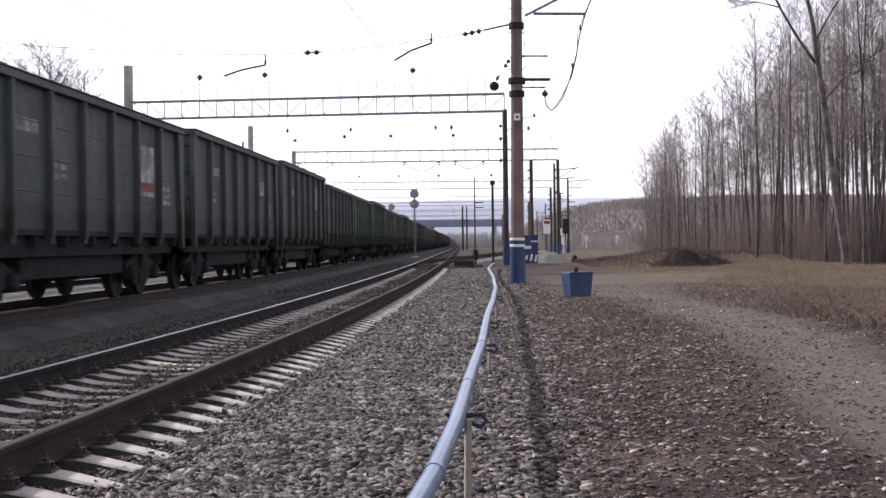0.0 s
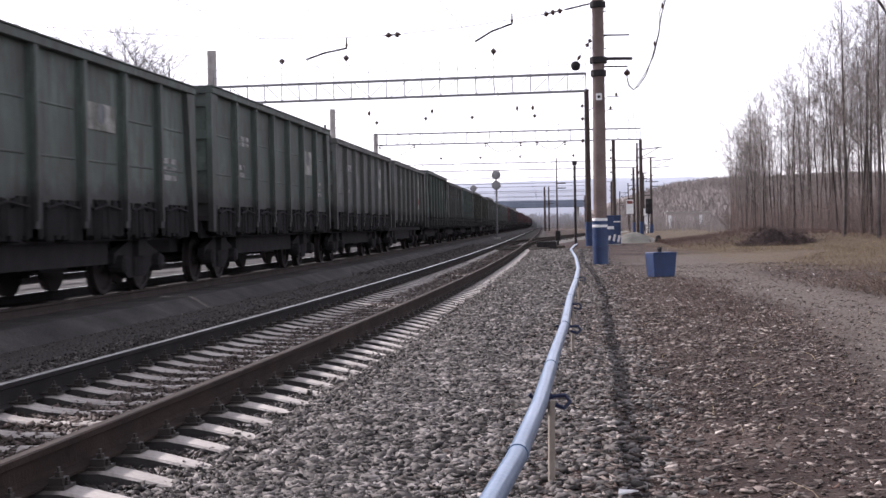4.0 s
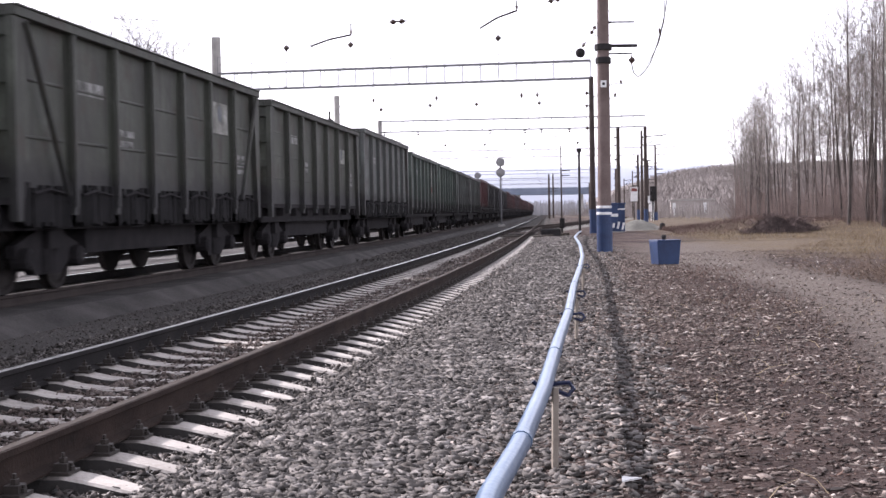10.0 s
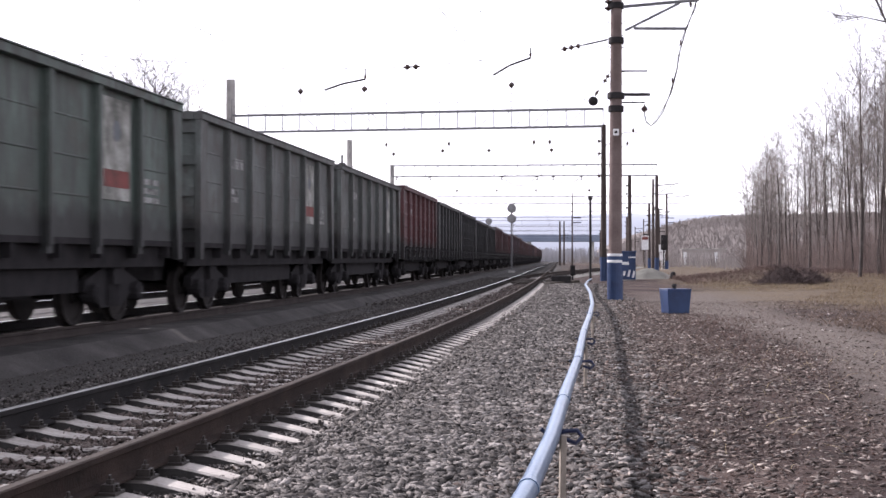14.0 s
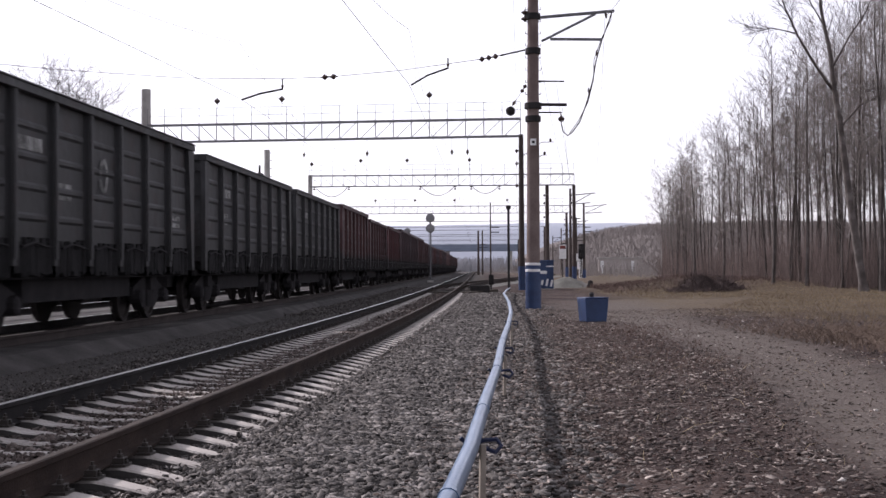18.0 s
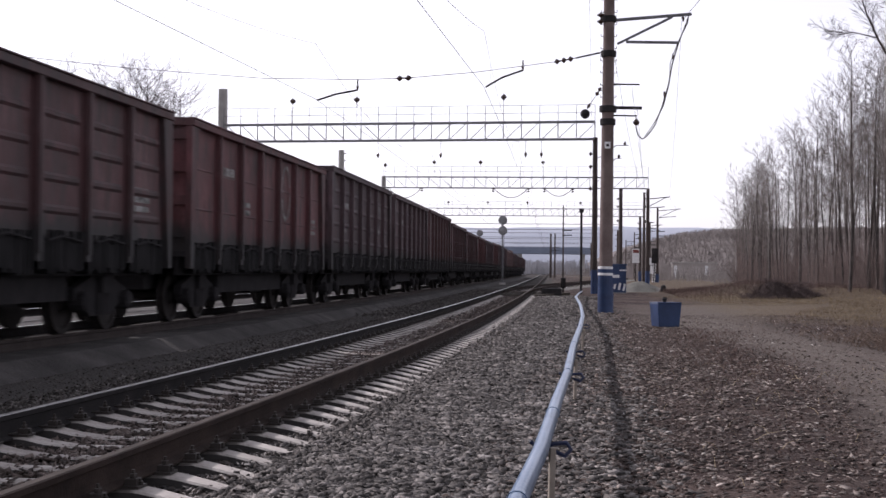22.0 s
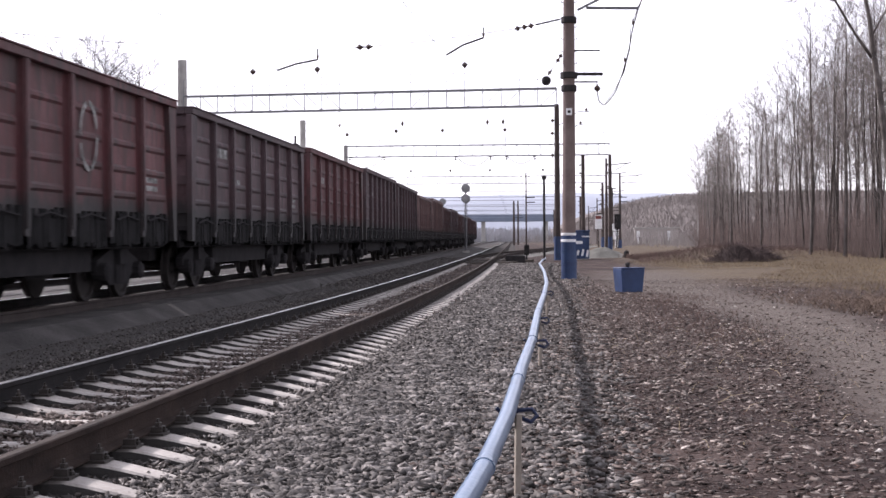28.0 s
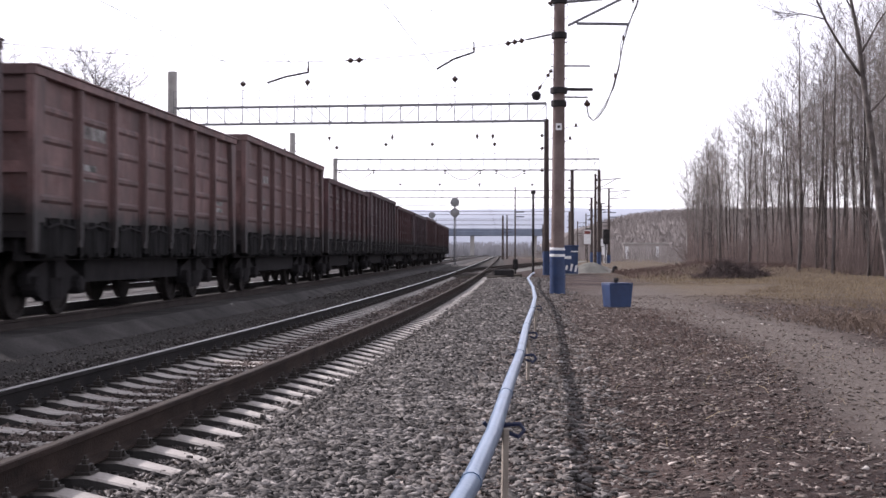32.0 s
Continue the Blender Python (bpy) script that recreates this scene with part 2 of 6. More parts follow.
# ---- mesh helpers ----
class Shape:
    """Collects boxes, tubes and sheets into one mesh."""

    def __init__(self):
        self.v, self.f = [], []

    def add(self, vs, fs):
        k = len(self.v)
        self.v += [tuple(p) for p in vs]
        self.f += [tuple(i + k for i in f) for f in fs]
        return self

    def box(self, x0, x1, y0, y1, z0, z1, m=None):
        vs = [Vector((x, y, z)) for z in (z0, z1) for y in (y0, y1) for x in (x0, x1)]
        if m is not None:
            vs = [m @ p for p in vs]
        return self.add(vs, [(0, 2, 3, 1), (4, 5, 7, 6), (0, 1, 5, 4), (2, 6, 7, 3), (0, 4, 6, 2), (1, 3, 7, 5)])

    def tube(self, pts, r, n=8, r2=None, cap=True):
        """A round bar along points; r may run to r2."""
        pts = [Vector(p) for p in pts]
        k, rings = len(self.v), []
        side = None
        for i, p in enumerate(pts):
            d = (pts[min(i + 1, len(pts) - 1)] - pts[max(i - 1, 0)]).normalized()
            if side is None or abs(side.dot(d)) > 0.95:
                side = d.orthogonal().normalized()
            a = (side - d * side.dot(d)).normalized()
            side = a
            b = d.cross(a)
            rr = r if r2 is None else r + (r2 - r) * i / max(1, len(pts) - 1)
            rings.append([p + (a * math.cos(2 * math.pi * j / n) + b * math.sin(2 * math.pi * j / n)) * rr for j in range(n)])
        vs = [p for ring in rings for p in ring]
        fs = []
        for i in range(len(pts) - 1):
            for j in range(n):
                fs.append((i * n + j, i * n + (j + 1) % n, (i + 1) * n + (j + 1) % n, (i + 1) * n + j))
        if cap:
            fs.append(tuple(range(n - 1, -1, -1)))
            fs.append(tuple((len(pts) - 1) * n + j for j in range(n)))
        return self.add(vs, fs)

    def lathe(self, prof, n=16, m=None):
        """Turned form about z from (radius, height) pairs."""
        vs = [Vector((r * math.cos(2 * math.pi * j / n), r * math.sin(2 * math.pi * j / n), z)) for r, z in prof for j in range(n)]
        if m is not None:
            vs = [m @ p for p in vs]
        fs = [(i * n + j, i * n + (j + 1) % n, (i + 1) * n + (j + 1) % n, (i + 1) * n + j) for i in range(len(prof) - 1) for j in range(n)]
        fs += [tuple(range(n - 1, -1, -1)), tuple((len(prof) - 1) * n + j for j in range(n))]
        return self.add(vs, fs)

    def sweep(self, prof, pts):
        """A closed outline of (x, z) pairs swept along ground points, upright."""
        n = len(prof)
        vs = []
        for i, p in enumerate(pts):
            a, b = Vector(pts[max(i - 1, 0)]), Vector(pts[min(i + 1, len(pts) - 1)])
            d = (b - a)
            d.z = 0
            d.normalize()
            right = Vector((d.y, -d.x, 0))
            vs += [Vector(p) + right * x + Vector((0, 0, z)) for x, z in prof]
        fs = [(i * n + j, (i + 1) * n + j, (i + 1) * n + (j + 1) % n, i * n + (j + 1) % n) for i in range(len(pts) - 1) for j in range(n)]
        fs += [tuple(range(n)), tuple((len(pts) - 1) * n + j for j in range(n - 1, -1, -1))]
        return self.add(vs, fs)

    def mesh(self, name, material, bevel=0.0, smooth=False):
        me = bpy.data.meshes.new(name)
        me.from_pydata(self.v, [], self.f)
        if bevel:
            bm = bmesh.new()
            bm.from_mesh(me)
            bmesh.ops.bevel(bm, geom=bm.edges[:], offset=bevel, segments=1, affect="EDGES", clamp_overlap=True)
            bm.to_mesh(me)
            bm.free()
        if smooth:
            me.shade_smooth()
        me.materials.append(material)
        return me


def part(name, shape, material, parent=None, label="", bevel=0.0, smooth=False, m=None):
    """One mesh object, under a thing or under a part."""
    ob = new(name, shape.mesh(name, material, bevel, smooth) if isinstance(shape, Shape) else shape)
    ob.parent = parent
    if m is not None:
        ob.matrix_basis = m
    if label:
        ob["label"] = label
    return ob


def thing(name, label, category, group="", m=None):
    ob = new(name)
    ob.empty_display_size = 0.2
    if m is not None:
        ob.matrix_basis = m
    return tagged(ob, label, category, group)


# ---- plan: lines of the tracks ----
def rail_x(y):
    """The right rail of the near track: a curve that runs out straight ahead."""
    if y < -12:
        return rail_x(-12) + (y + 12) * (0.074 + 0.067 * math.exp(12 / 27.75))
    return -2.898 + 0.074 * y + 0.067 * 27.75 * (1 - math.exp(-y / 27.75))


def slope(y):
    return 0.074 + 0.067 * math.exp(-max(y, -12) / 27.75)


def beside(y, off, z=0.0):
    """The point off metres to the right of the right rail, abreast of y."""
    s = slope(y)
    n = 1 / math.hypot(1, s)
    return Vector((rail_x(y) + off * n, y - off * s * n, z))


NEAR, FAR_TRACK = -0.7975, -6.05
TRAIN_Z = 0.05


def y_steps(y0, y1, fine=2.0):
    y = y0
    while y < y1:
        yield y
        y += fine if -12 < y < 120 else 20.0
    yield y1


# ---- ground ----
def blend_sheet(m, colors, attribute, rough=0.95, scale=1.5, fine=20.0, edge=0.35):
    """Lays a further surface over a ground material where the named mesh attribute says so, with a ragged edge."""
    nt = m.node_tree
    bsdf = nt.nodes["Principled BSDF"]
    old = bsdf.inputs["Base Color"].links[0].from_socket
    co, at = nt.nodes.new("ShaderNodeTexCoord"), nt.nodes.new("ShaderNodeAttribute")
    at.attribute_name = attribute
    n, e = nt.nodes.new("ShaderNodeTexNoise"), nt.nodes.new("ShaderNodeTexNoise")
    n.inputs["Scale"].default_value, n.inputs["Detail"].default_value = fine, 6.0
    e.inputs["Scale"].default_value, e.inputs["Detail"].default_value = scale, 5.0
    for q in (n, e):
        nt.links.new(co.outputs["Object"], q.inputs["Vector"])
    r = nt.nodes.new("ShaderNodeValToRGB")
    r.color_ramp.elements[0].position, r.color_ramp.elements[0].color = 0.3, (*colors[0], 1)
    r.color_ramp.elements[1].position, r.color_ramp.elements[1].color = 0.7, (*colors[1], 1)
    nt.links.new(n.outputs["Fac"], r.inputs[0])
    add, mr = nt.nodes.new("ShaderNodeMath"), nt.nodes.new("ShaderNodeMapRange")
    nt.links.new(at.outputs["Fac"], add.inputs[0])
    nt.links.new(e.outputs["Fac"], add.inputs[1])
    mr.inputs["From Min"].default_value, mr.inputs["From Max"].default_value = 1.0 - edge * 0.5, 1.0 + edge * 0.5
    nt.links.new(add.outputs[0], mr.inputs[0])
    mix = nt.nodes.new("ShaderNodeMix")
    mix.data_type = "RGBA"
    nt.links.new(mr.outputs[0], mix.inputs[0])
    nt.links.new(old, mix.inputs[6])
    nt.links.new(r.outputs[0], mix.inputs[7])
    nt.links.new(mix.outputs[2], bsdf.inputs["Base Color"])


for _q in DIRT.node_tree.nodes:
    if _q.type == "BUMP":
        _q.inputs["Distance"].default_value = 0.05
blend_sheet(DIRT, ((0.072, 0.06, 0.052), (0.116, 0.098, 0.086)), "path", scale=2.6, edge=0.9)
blend_sheet(DIRT, ((0.06, 0.045, 0.03), (0.125, 0.096, 0.062)), "grass", fine=7, edge=0.5)
blend_sheet(DIRT, ((0.022, 0.019, 0.017), (0.075, 0.066, 0.059)), "gravel", fine=30, edge=0.5)
blend_sheet(DIRT, ((0.04, 0.037, 0.035), (0.1, 0.093, 0.088)), "soot", fine=30, edge=0.5)


def along(x, y):
    """How far right of the near track's right rail a point lies."""
    return (x - rail_x(y)) / math.hypot(1, slope(y))


def bank_height(x, y):
    """The low bank and spoil at the foot of the wood."""
    d = along(x, y)
    if d < 6 or y < 30 or y > 150:
        return 0.0
    ridge = math.exp(-((y - 86 - 6 * noise.noise((x * 0.06, 3, 0))) / 7.5) ** 2) * min(1, max(0, (d - 7) / 7))
    return ridge * (0.75 + 0.3 * noise.noise((x * 0.3, y * 0.15, 1)))


def ground_height(x, y):
    d = along(x, y)
    if d < -2.4:
        h = -0.30
    elif d < 0.8:
        h = -0.33 + 0.055 * min(1, max(0, (d - 0.45) / 0.35))
    elif d < 1.0:
        h = -0.275
    else:
        h = -0.275 - 0.085 * min(1, (d - 1.0) / 1.4)
    if d > 3:
        rough = min(1, (d - 3) / 4)
        h += rough * (0.05 * noise.noise((x * 0.35, y * 0.3, 0)) + 0.025 * noise.noise((x * 1.3, y * 1.1, 5)))
        h -= 0.05 * path_weight(x, y)
    return h + bank_height(x, y)


def path_weight(x, y):
    """The trodden path that comes out of the wood's edge and swings towards the box."""
    c = float(np.interp(y, (4, 8, 12, 15, 18.5, 23, 27, 31, 38, 45, 54, 62), (3.3, 3.9, 4.5, 5.2, 5.9, 6.6, 6.9, 7.05, 7.0, 7.9, 10.2, 12.6)))
    w = 0.45 + 0.028 * y + (0.05 * (y - 34) if y > 34 else 0)
    return min(1.0, max(0.0, 1.5 * (1 - abs(x - c) / (1.4 * w)))) if 4 < y < 62 else 0.0


def make_ground():
    s = Shape()
    xs = [-4000, -1200, -400, -120, -60, -40, -30] + [-25 + 0.4 * i for i in range(163)] + [42, 46, 52, 60, 80, 120, 300, 1200, 4000]
    ys = [-4000, -800, -200, -60, -30, -20] + [-12 + 0.4 * i for i in range(130)] + [40 + 0.8 * i for i in range(90)] + [114, 120, 130, 140, 170, 220, 300, 500, 900, 2000, 4800]
    near = [(x, y, -30 < x < 60 and -20 < y < 150) for y in ys for x in xs]
    n = len(xs)
    s.add([(x, y, ground_height(x, y) if q else -0.36) for x, y, q in near],
          [(j * n + i, j * n + i + 1, (j + 1) * n + i + 1, (j + 1) * n + i) for j in range(len(ys) - 1) for i in range(n - 1)])
    me = s.mesh("ground", DIRT, 0, True)
    for name in ("path", "grass", "gravel", "soot"):
        me.attributes.new(name, "FLOAT", "POINT")
    for i, (x, y, q) in enumerate(near):
        d = along(x, y)
        me.attributes["path"].data[i].value = path_weight(x, y) * 0.95
        far = min(1, max(0, (y - 30) / 14)) * min(1, max(0, (d - 5) / 4))
        side = min(1, max(0, (x - 8 - 0.12 * y) / 3))
        me.attributes["grass"].data[i].value = 0.62 * max(far, side) if y > 5 else 0.0
        me.attributes["gravel"].data[i].value = min(1, max(0, (2.4 - d) / 1.4)) * min(1, max(0, (d + 2.4) / 0.4)) if abs(y) < 700 else 0
        me.attributes["soot"].data[i].value = min(1, max(0, (-2.1 - d) / 0.7)) * min(1, max(0, (d + 40) / 8)) if abs(y) < 900 else 0
    return tagged(part("ground", me, None), "brown trodden dirt ground with a paler footpath beside the railway", "ground", kind="structure")


make_ground()


SOOTY = mat("coal_dusted_ballast", ((0.03, 0.028, 0.028), (0.06, 0.056, 0.054), (0.1, 0.093, 0.09)), 0.9, 0, 1.2, 26, 0.9, 22, 0.5)


# ---- tracks ----
def track_bed(name, off, z, label, bed, fill=-0.285):
    """Ballast bed under a track, with shoulders."""
    s = Shape()
    prof = [(-2.1, -0.4), (-1.6, fill), (1.6, fill), (2.1, -0.4)]
    s.sweep(prof, [beside(y, off, z) for y in y_steps(-300, 700)])
    return tagged(part(name, s, bed), label, "ballast bed", kind="structure")


RAIL_PROFILE = [(-0.075, -0.18), (0.075, -0.18), (0.075, -0.168), (0.02, -0.15), (0.012, -0.125), (0.012, -0.05), (0.036, -0.038), (0.036, -0.006),
                (0.028, -0.003), (-0.028, -0.003), (-0.036, -0.006), (-0.036, -0.038), (-0.012, -0.05), (-0.012, -0.125), (-0.02, -0.15), (-0.075, -0.168)]


def rail_line(off, z, y0, y1, label, top, web):
    s = Shape()
    pts = [beside(y, off, z) for y in y_steps(y0, y1)]
    s.sweep(RAIL_PROFILE, pts)
    ob = tagged(part("rail", s, web), label, "rail", "rails of the line")
    t = Shape()
    t.sweep([(-0.03, -0.006), (0.03, -0.006), (0.026, 0.0), (-0.026, 0.0)], pts)
    part("running_surface", t, top, ob, "bare running surface")
    return ob


def sleeper_mesh():
    """Concrete sleeper with raised rail seats and a dipped middle."""
    s = Shape()
    half = ((0.25, -0.046, 0.105), (0.5, -0.02, 0.115), (0.66, 0.014, 0.12), (0.95, 0.016, 0.12), (1.05, -0.002, 0.118), (1.2, -0.035, 0.112), (1.35, -0.072, 0.105))
    sta = [(-x, z, w) for x, z, w in reversed(half)] + list(half)
    vs = []
    for x, dz, w in sta:
        top = -0.195 + dz
        vs += [(x, -w - 0.03, top - 0.2), (x, -w + 0.012, top - 0.012), (x, -w + 0.03, top), (x, w - 0.03, top), (x, w - 0.012, top - 0.012), (x, w + 0.03, top - 0.2)]
    fs = [(i * 6 + j, i * 6 + j + 1, i * 6 + j + 7, i * 6 + j + 6) for i in range(len(sta) - 1) for j in range(5)]
    fs += [(5, 4, 3, 2, 1, 0), tuple(len(sta) * 6 - 6 + j for j in range(6))]
    s.add(vs, fs)
    pale, sooty = s.mesh("sleeper", SLEEPER), s.mesh("sleeper", SLEEPER_SOOT_SHADE)
    pale.materials.append(SLEEPER_SOOT_SHADE)
    # Side faces get the near-black material: their shade is put into the colour.
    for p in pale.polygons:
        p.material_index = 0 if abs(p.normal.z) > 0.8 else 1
    return pale, sooty


def fastener_mesh():
    """Base plate with two bolted clips."""
    s = Shape()
    s.box(-0.17, 0.17, -0.075, 0.075, -0.178, -0.162)
    for x in (-0.115, 0.115):
        s.box(x - 0.035, x + 0.035, -0.045, 0.045, -0.165, -0.125)
        s.lathe([(0.022, 0), (0.022, 0.026), (0.011, 0.028), (0.011, 0.05)], 6, Matrix.Translation((x, 0, -0.127)))
        s.lathe([(0.018, 0), (0.018, 0.02), (0.01, 0.022), (0.01, 0.036)], 6, Matrix.Translation((x * 1.35, 0, -0.162)))
    return s.mesh("fastener", FASTENER)


(SLEEPER_MESH, SOOTY_MESH), FASTENER_MESH = sleeper_mesh(), fastener_mesh()


def turned(y, off, z=0.0):
    p = beside(y, off, z)
    return pose(p.x, p.y, p.z, 0, 0, -math.degrees(math.atan(slope(y))))


def lay_sleepers(off, z, y0, count, me, label, group, before=0, clips=True):
    y = y0
    for i in range(before):
        y -= 0.5435 / math.hypot(1, slope(y))
    count += before
    for i in range(count):
        m = turned(y, off, z) @ pose(0, 0, 0, 0, 0, random.uniform(-0.5, 0.5))
        ob = tagged(part("sleeper", me, None, None, m=m), label, "sleeper", group)
        for x in (-0.7975, 0.7975) if clips else ():
            part("fastener", FASTENER_MESH, None, ob, "black bolted rail clip", m=pose(x, 0, 0))
        y += 0.5435 / math.hypot(1, slope(y))


track_bed("trackbed_near", NEAR, 0.0, "crushed stone ballast of the nearer track", BALLAST, -0.277)
track_bed("trackbed_far", FAR_TRACK, TRAIN_Z, "dark coal-dusted ballast under the loaded train", SOOTY, -0.16)
track_bed("trackbed_outer", FAR_TRACK - 5.3, TRAIN_Z, "ballast of the outer track behind the train", SOOTY)
for _off, _z, _what in ((0, 0.0, "rust brown running rail of the empty track"), (-1.595, -0.03, "dark oiled running rail with a bright top"),
                        (FAR_TRACK + 0.7975, TRAIN_Z, "running rail under the freight train"), (FAR_TRACK - 0.7975, TRAIN_Z, "running rail under the freight train"),
                        (FAR_TRACK - 4.5, TRAIN_Z, "bright running rail of the outer track"), (FAR_TRACK - 6.1, TRAIN_Z, "bright running rail of the outer track")):
    rail_line(_off, _z, -300, 690, _what, RAIL_DULL if _off == 0 or _off == FAR_TRACK + 0.7975 else RAIL_TOP, RAIL_RUST if _off == 0 else (RAIL_DUSTY if _off == FAR_TRACK + 0.7975 else RAIL_OILED))
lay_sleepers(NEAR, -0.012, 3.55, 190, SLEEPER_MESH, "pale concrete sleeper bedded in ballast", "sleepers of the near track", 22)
lay_sleepers(FAR_TRACK, TRAIN_Z - 0.01, 12.0, 110, SOOTY_MESH, "soot-blackened sleeper sunk in dusty ballast", "sleepers under the train", 0, False)


# ---- gondola wagons ----
PITCH = 13.92


def paint(name, base, dirt=(0.05, 0.045, 0.042), rough=0.66):
    """Weathered wagon paint: faded patches, rust, and a ragged dark band along the bottom."""
    m = mat(name, (tuple(c * 0.55 for c in base), base, tuple(min(1, c * 1.35 + 0.02) for c in base)), rough, 0, 0.9, 16, 0.8, 3.0, 0.6, 0.22)
    nt = m.node_tree
    bsdf = nt.nodes["Principled BSDF"]
    old = bsdf.inputs["Base Color"].links[0].from_socket
    co = nt.nodes.new("ShaderNodeTexCoord")
    mp = nt.nodes.new("ShaderNodeMapping")
    mp.inputs["Scale"].default_value = (1.0, 2.6, 0.5)
    n = nt.nodes.new("ShaderNodeTexNoise")
    n.inputs["Scale"].default_value, n.inputs["Detail"].default_value = 2.2, 7.0
    nt.links.new(co.outputs["Object"], mp.inputs[0])
    nt.links.new(mp.outputs[0], n.inputs["Vector"])
    r = nt.nodes.new("ShaderNodeValToRGB")
    r.color_ramp.elements[0].position, r.color_ramp.elements[1].position = 0.42, 0.66
    nt.links.new(n.outputs["Fac"], r.inputs[0])
    mix = nt.nodes.new("ShaderNodeMix")
    mix.data_type = "RGBA"
    nt.links.new(r.outputs[0], mix.inputs[0])
    nt.links.new(old, mix.inputs[6])
    mix.inputs[7].default_value = (*dirt, 1)
    n2, r2, mix2 = nt.nodes.new("ShaderNodeTexNoise"), nt.nodes.new("ShaderNodeValToRGB"), nt.nodes.new("ShaderNodeMix")
    n2.inputs["Scale"].default_value, n2.inputs["Detail"].default_value, n2.inputs["Roughness"].default_value = 1.3, 9.0, 0.72
    nt.links.new(co.outputs["Object"], n2.inputs["Vector"])
    r2.color_ramp.elements[0].position, r2.color_ramp.elements[1].position = 0.53, 0.64
    r2.color_ramp.elements[1].color = (0.75, 0.75, 0.75, 1)
    nt.links.new(n2.outputs["Fac"], r2.inputs[0])
    mix2.data_type = "RGBA"
    nt.links.new(r2.outputs[0], mix2.inputs[0])
    nt.links.new(mix.outputs[2], mix2.inputs[6])
    mix2.inputs[7].default_value = (base[0] * 0.62 + 0.006, base[1] * 0.5, base[2] * 0.48, 1)
    # Near-black band low on the wall, its upper edge broken by noise.
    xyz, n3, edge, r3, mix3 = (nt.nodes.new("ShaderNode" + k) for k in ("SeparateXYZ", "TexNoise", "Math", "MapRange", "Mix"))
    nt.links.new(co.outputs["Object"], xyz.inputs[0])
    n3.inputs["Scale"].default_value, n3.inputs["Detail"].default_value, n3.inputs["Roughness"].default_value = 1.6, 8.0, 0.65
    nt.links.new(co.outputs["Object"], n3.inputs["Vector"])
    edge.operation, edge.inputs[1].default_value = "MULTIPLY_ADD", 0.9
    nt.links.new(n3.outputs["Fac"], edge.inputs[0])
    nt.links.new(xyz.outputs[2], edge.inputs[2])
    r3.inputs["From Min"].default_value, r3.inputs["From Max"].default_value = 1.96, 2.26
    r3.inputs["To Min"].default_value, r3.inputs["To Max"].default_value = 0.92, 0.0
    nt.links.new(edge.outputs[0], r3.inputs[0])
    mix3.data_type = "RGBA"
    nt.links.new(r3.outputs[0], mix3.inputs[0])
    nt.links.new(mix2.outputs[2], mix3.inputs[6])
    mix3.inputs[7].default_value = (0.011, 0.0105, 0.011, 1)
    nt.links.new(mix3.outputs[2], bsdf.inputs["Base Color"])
    return m


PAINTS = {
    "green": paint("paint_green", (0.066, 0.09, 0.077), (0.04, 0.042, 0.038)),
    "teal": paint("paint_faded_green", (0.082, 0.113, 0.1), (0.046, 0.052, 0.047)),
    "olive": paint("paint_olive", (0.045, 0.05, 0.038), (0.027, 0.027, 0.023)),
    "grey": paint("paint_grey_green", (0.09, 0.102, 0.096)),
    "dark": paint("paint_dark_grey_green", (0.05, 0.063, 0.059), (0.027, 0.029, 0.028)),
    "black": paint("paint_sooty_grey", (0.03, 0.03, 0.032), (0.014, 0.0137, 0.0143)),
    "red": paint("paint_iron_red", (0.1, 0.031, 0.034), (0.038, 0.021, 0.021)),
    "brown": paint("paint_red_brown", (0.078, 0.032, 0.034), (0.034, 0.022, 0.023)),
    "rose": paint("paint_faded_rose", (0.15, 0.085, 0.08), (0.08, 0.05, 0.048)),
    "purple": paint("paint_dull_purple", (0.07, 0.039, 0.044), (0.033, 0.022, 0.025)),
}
COLOR_WORDS = {"green": "dull green", "teal": "faded light green", "olive": "dark olive", "grey": "grey-green", "black": "soot-black", "dark": "dark grey-green",
               "red": "iron-red", "brown": "red-brown", "rose": "faded rose-brown", "purple": "dull purple-brown"}
LETTERING = mat("faded_lettering", ((0.1, 0.1, 0.097), (0.22, 0.22, 0.212), (0.36, 0.36, 0.35)), 0.85, 0, 5, 30, 0, 30, 0.3)
SIGN_RED = mat("sign_red", ((0.09, 0.045, 0.042), (0.22, 0.07, 0.062)), 0.7, 0, 4, 30, 0, 30, 0.3)
UNDER = mat("sooty_underframe", ((0.015, 0.014, 0.015), (0.032, 0.0295, 0.031)), 0.95, 0.0, 3, 30, 0.2, 30)
CAKED = mat("caked_coal_dust", ((0.01, 0.0096, 0.01), (0.022, 0.021, 0.022)), 1.0, 0, 3, 30, 0.3, 30)
WHEEL = mat("worn_wheel_steel", ((0.014, 0.0122, 0.012), (0.034, 0.029, 0.028)), 0.7, 0.2, 3, 30, 0.1, 30)
COAL = mat("coal_load", ((0.008, 0.008, 0.008), (0.03, 0.03, 0.032)), 0.7, 0, 3, 15, 1.0, 8)

HALF, SIDE, FLOOR_Z = 6.38, 1.54, 1.28
SPAN = (2 * HALF - 0.5) / 7
WALL = SIDE - 0.1


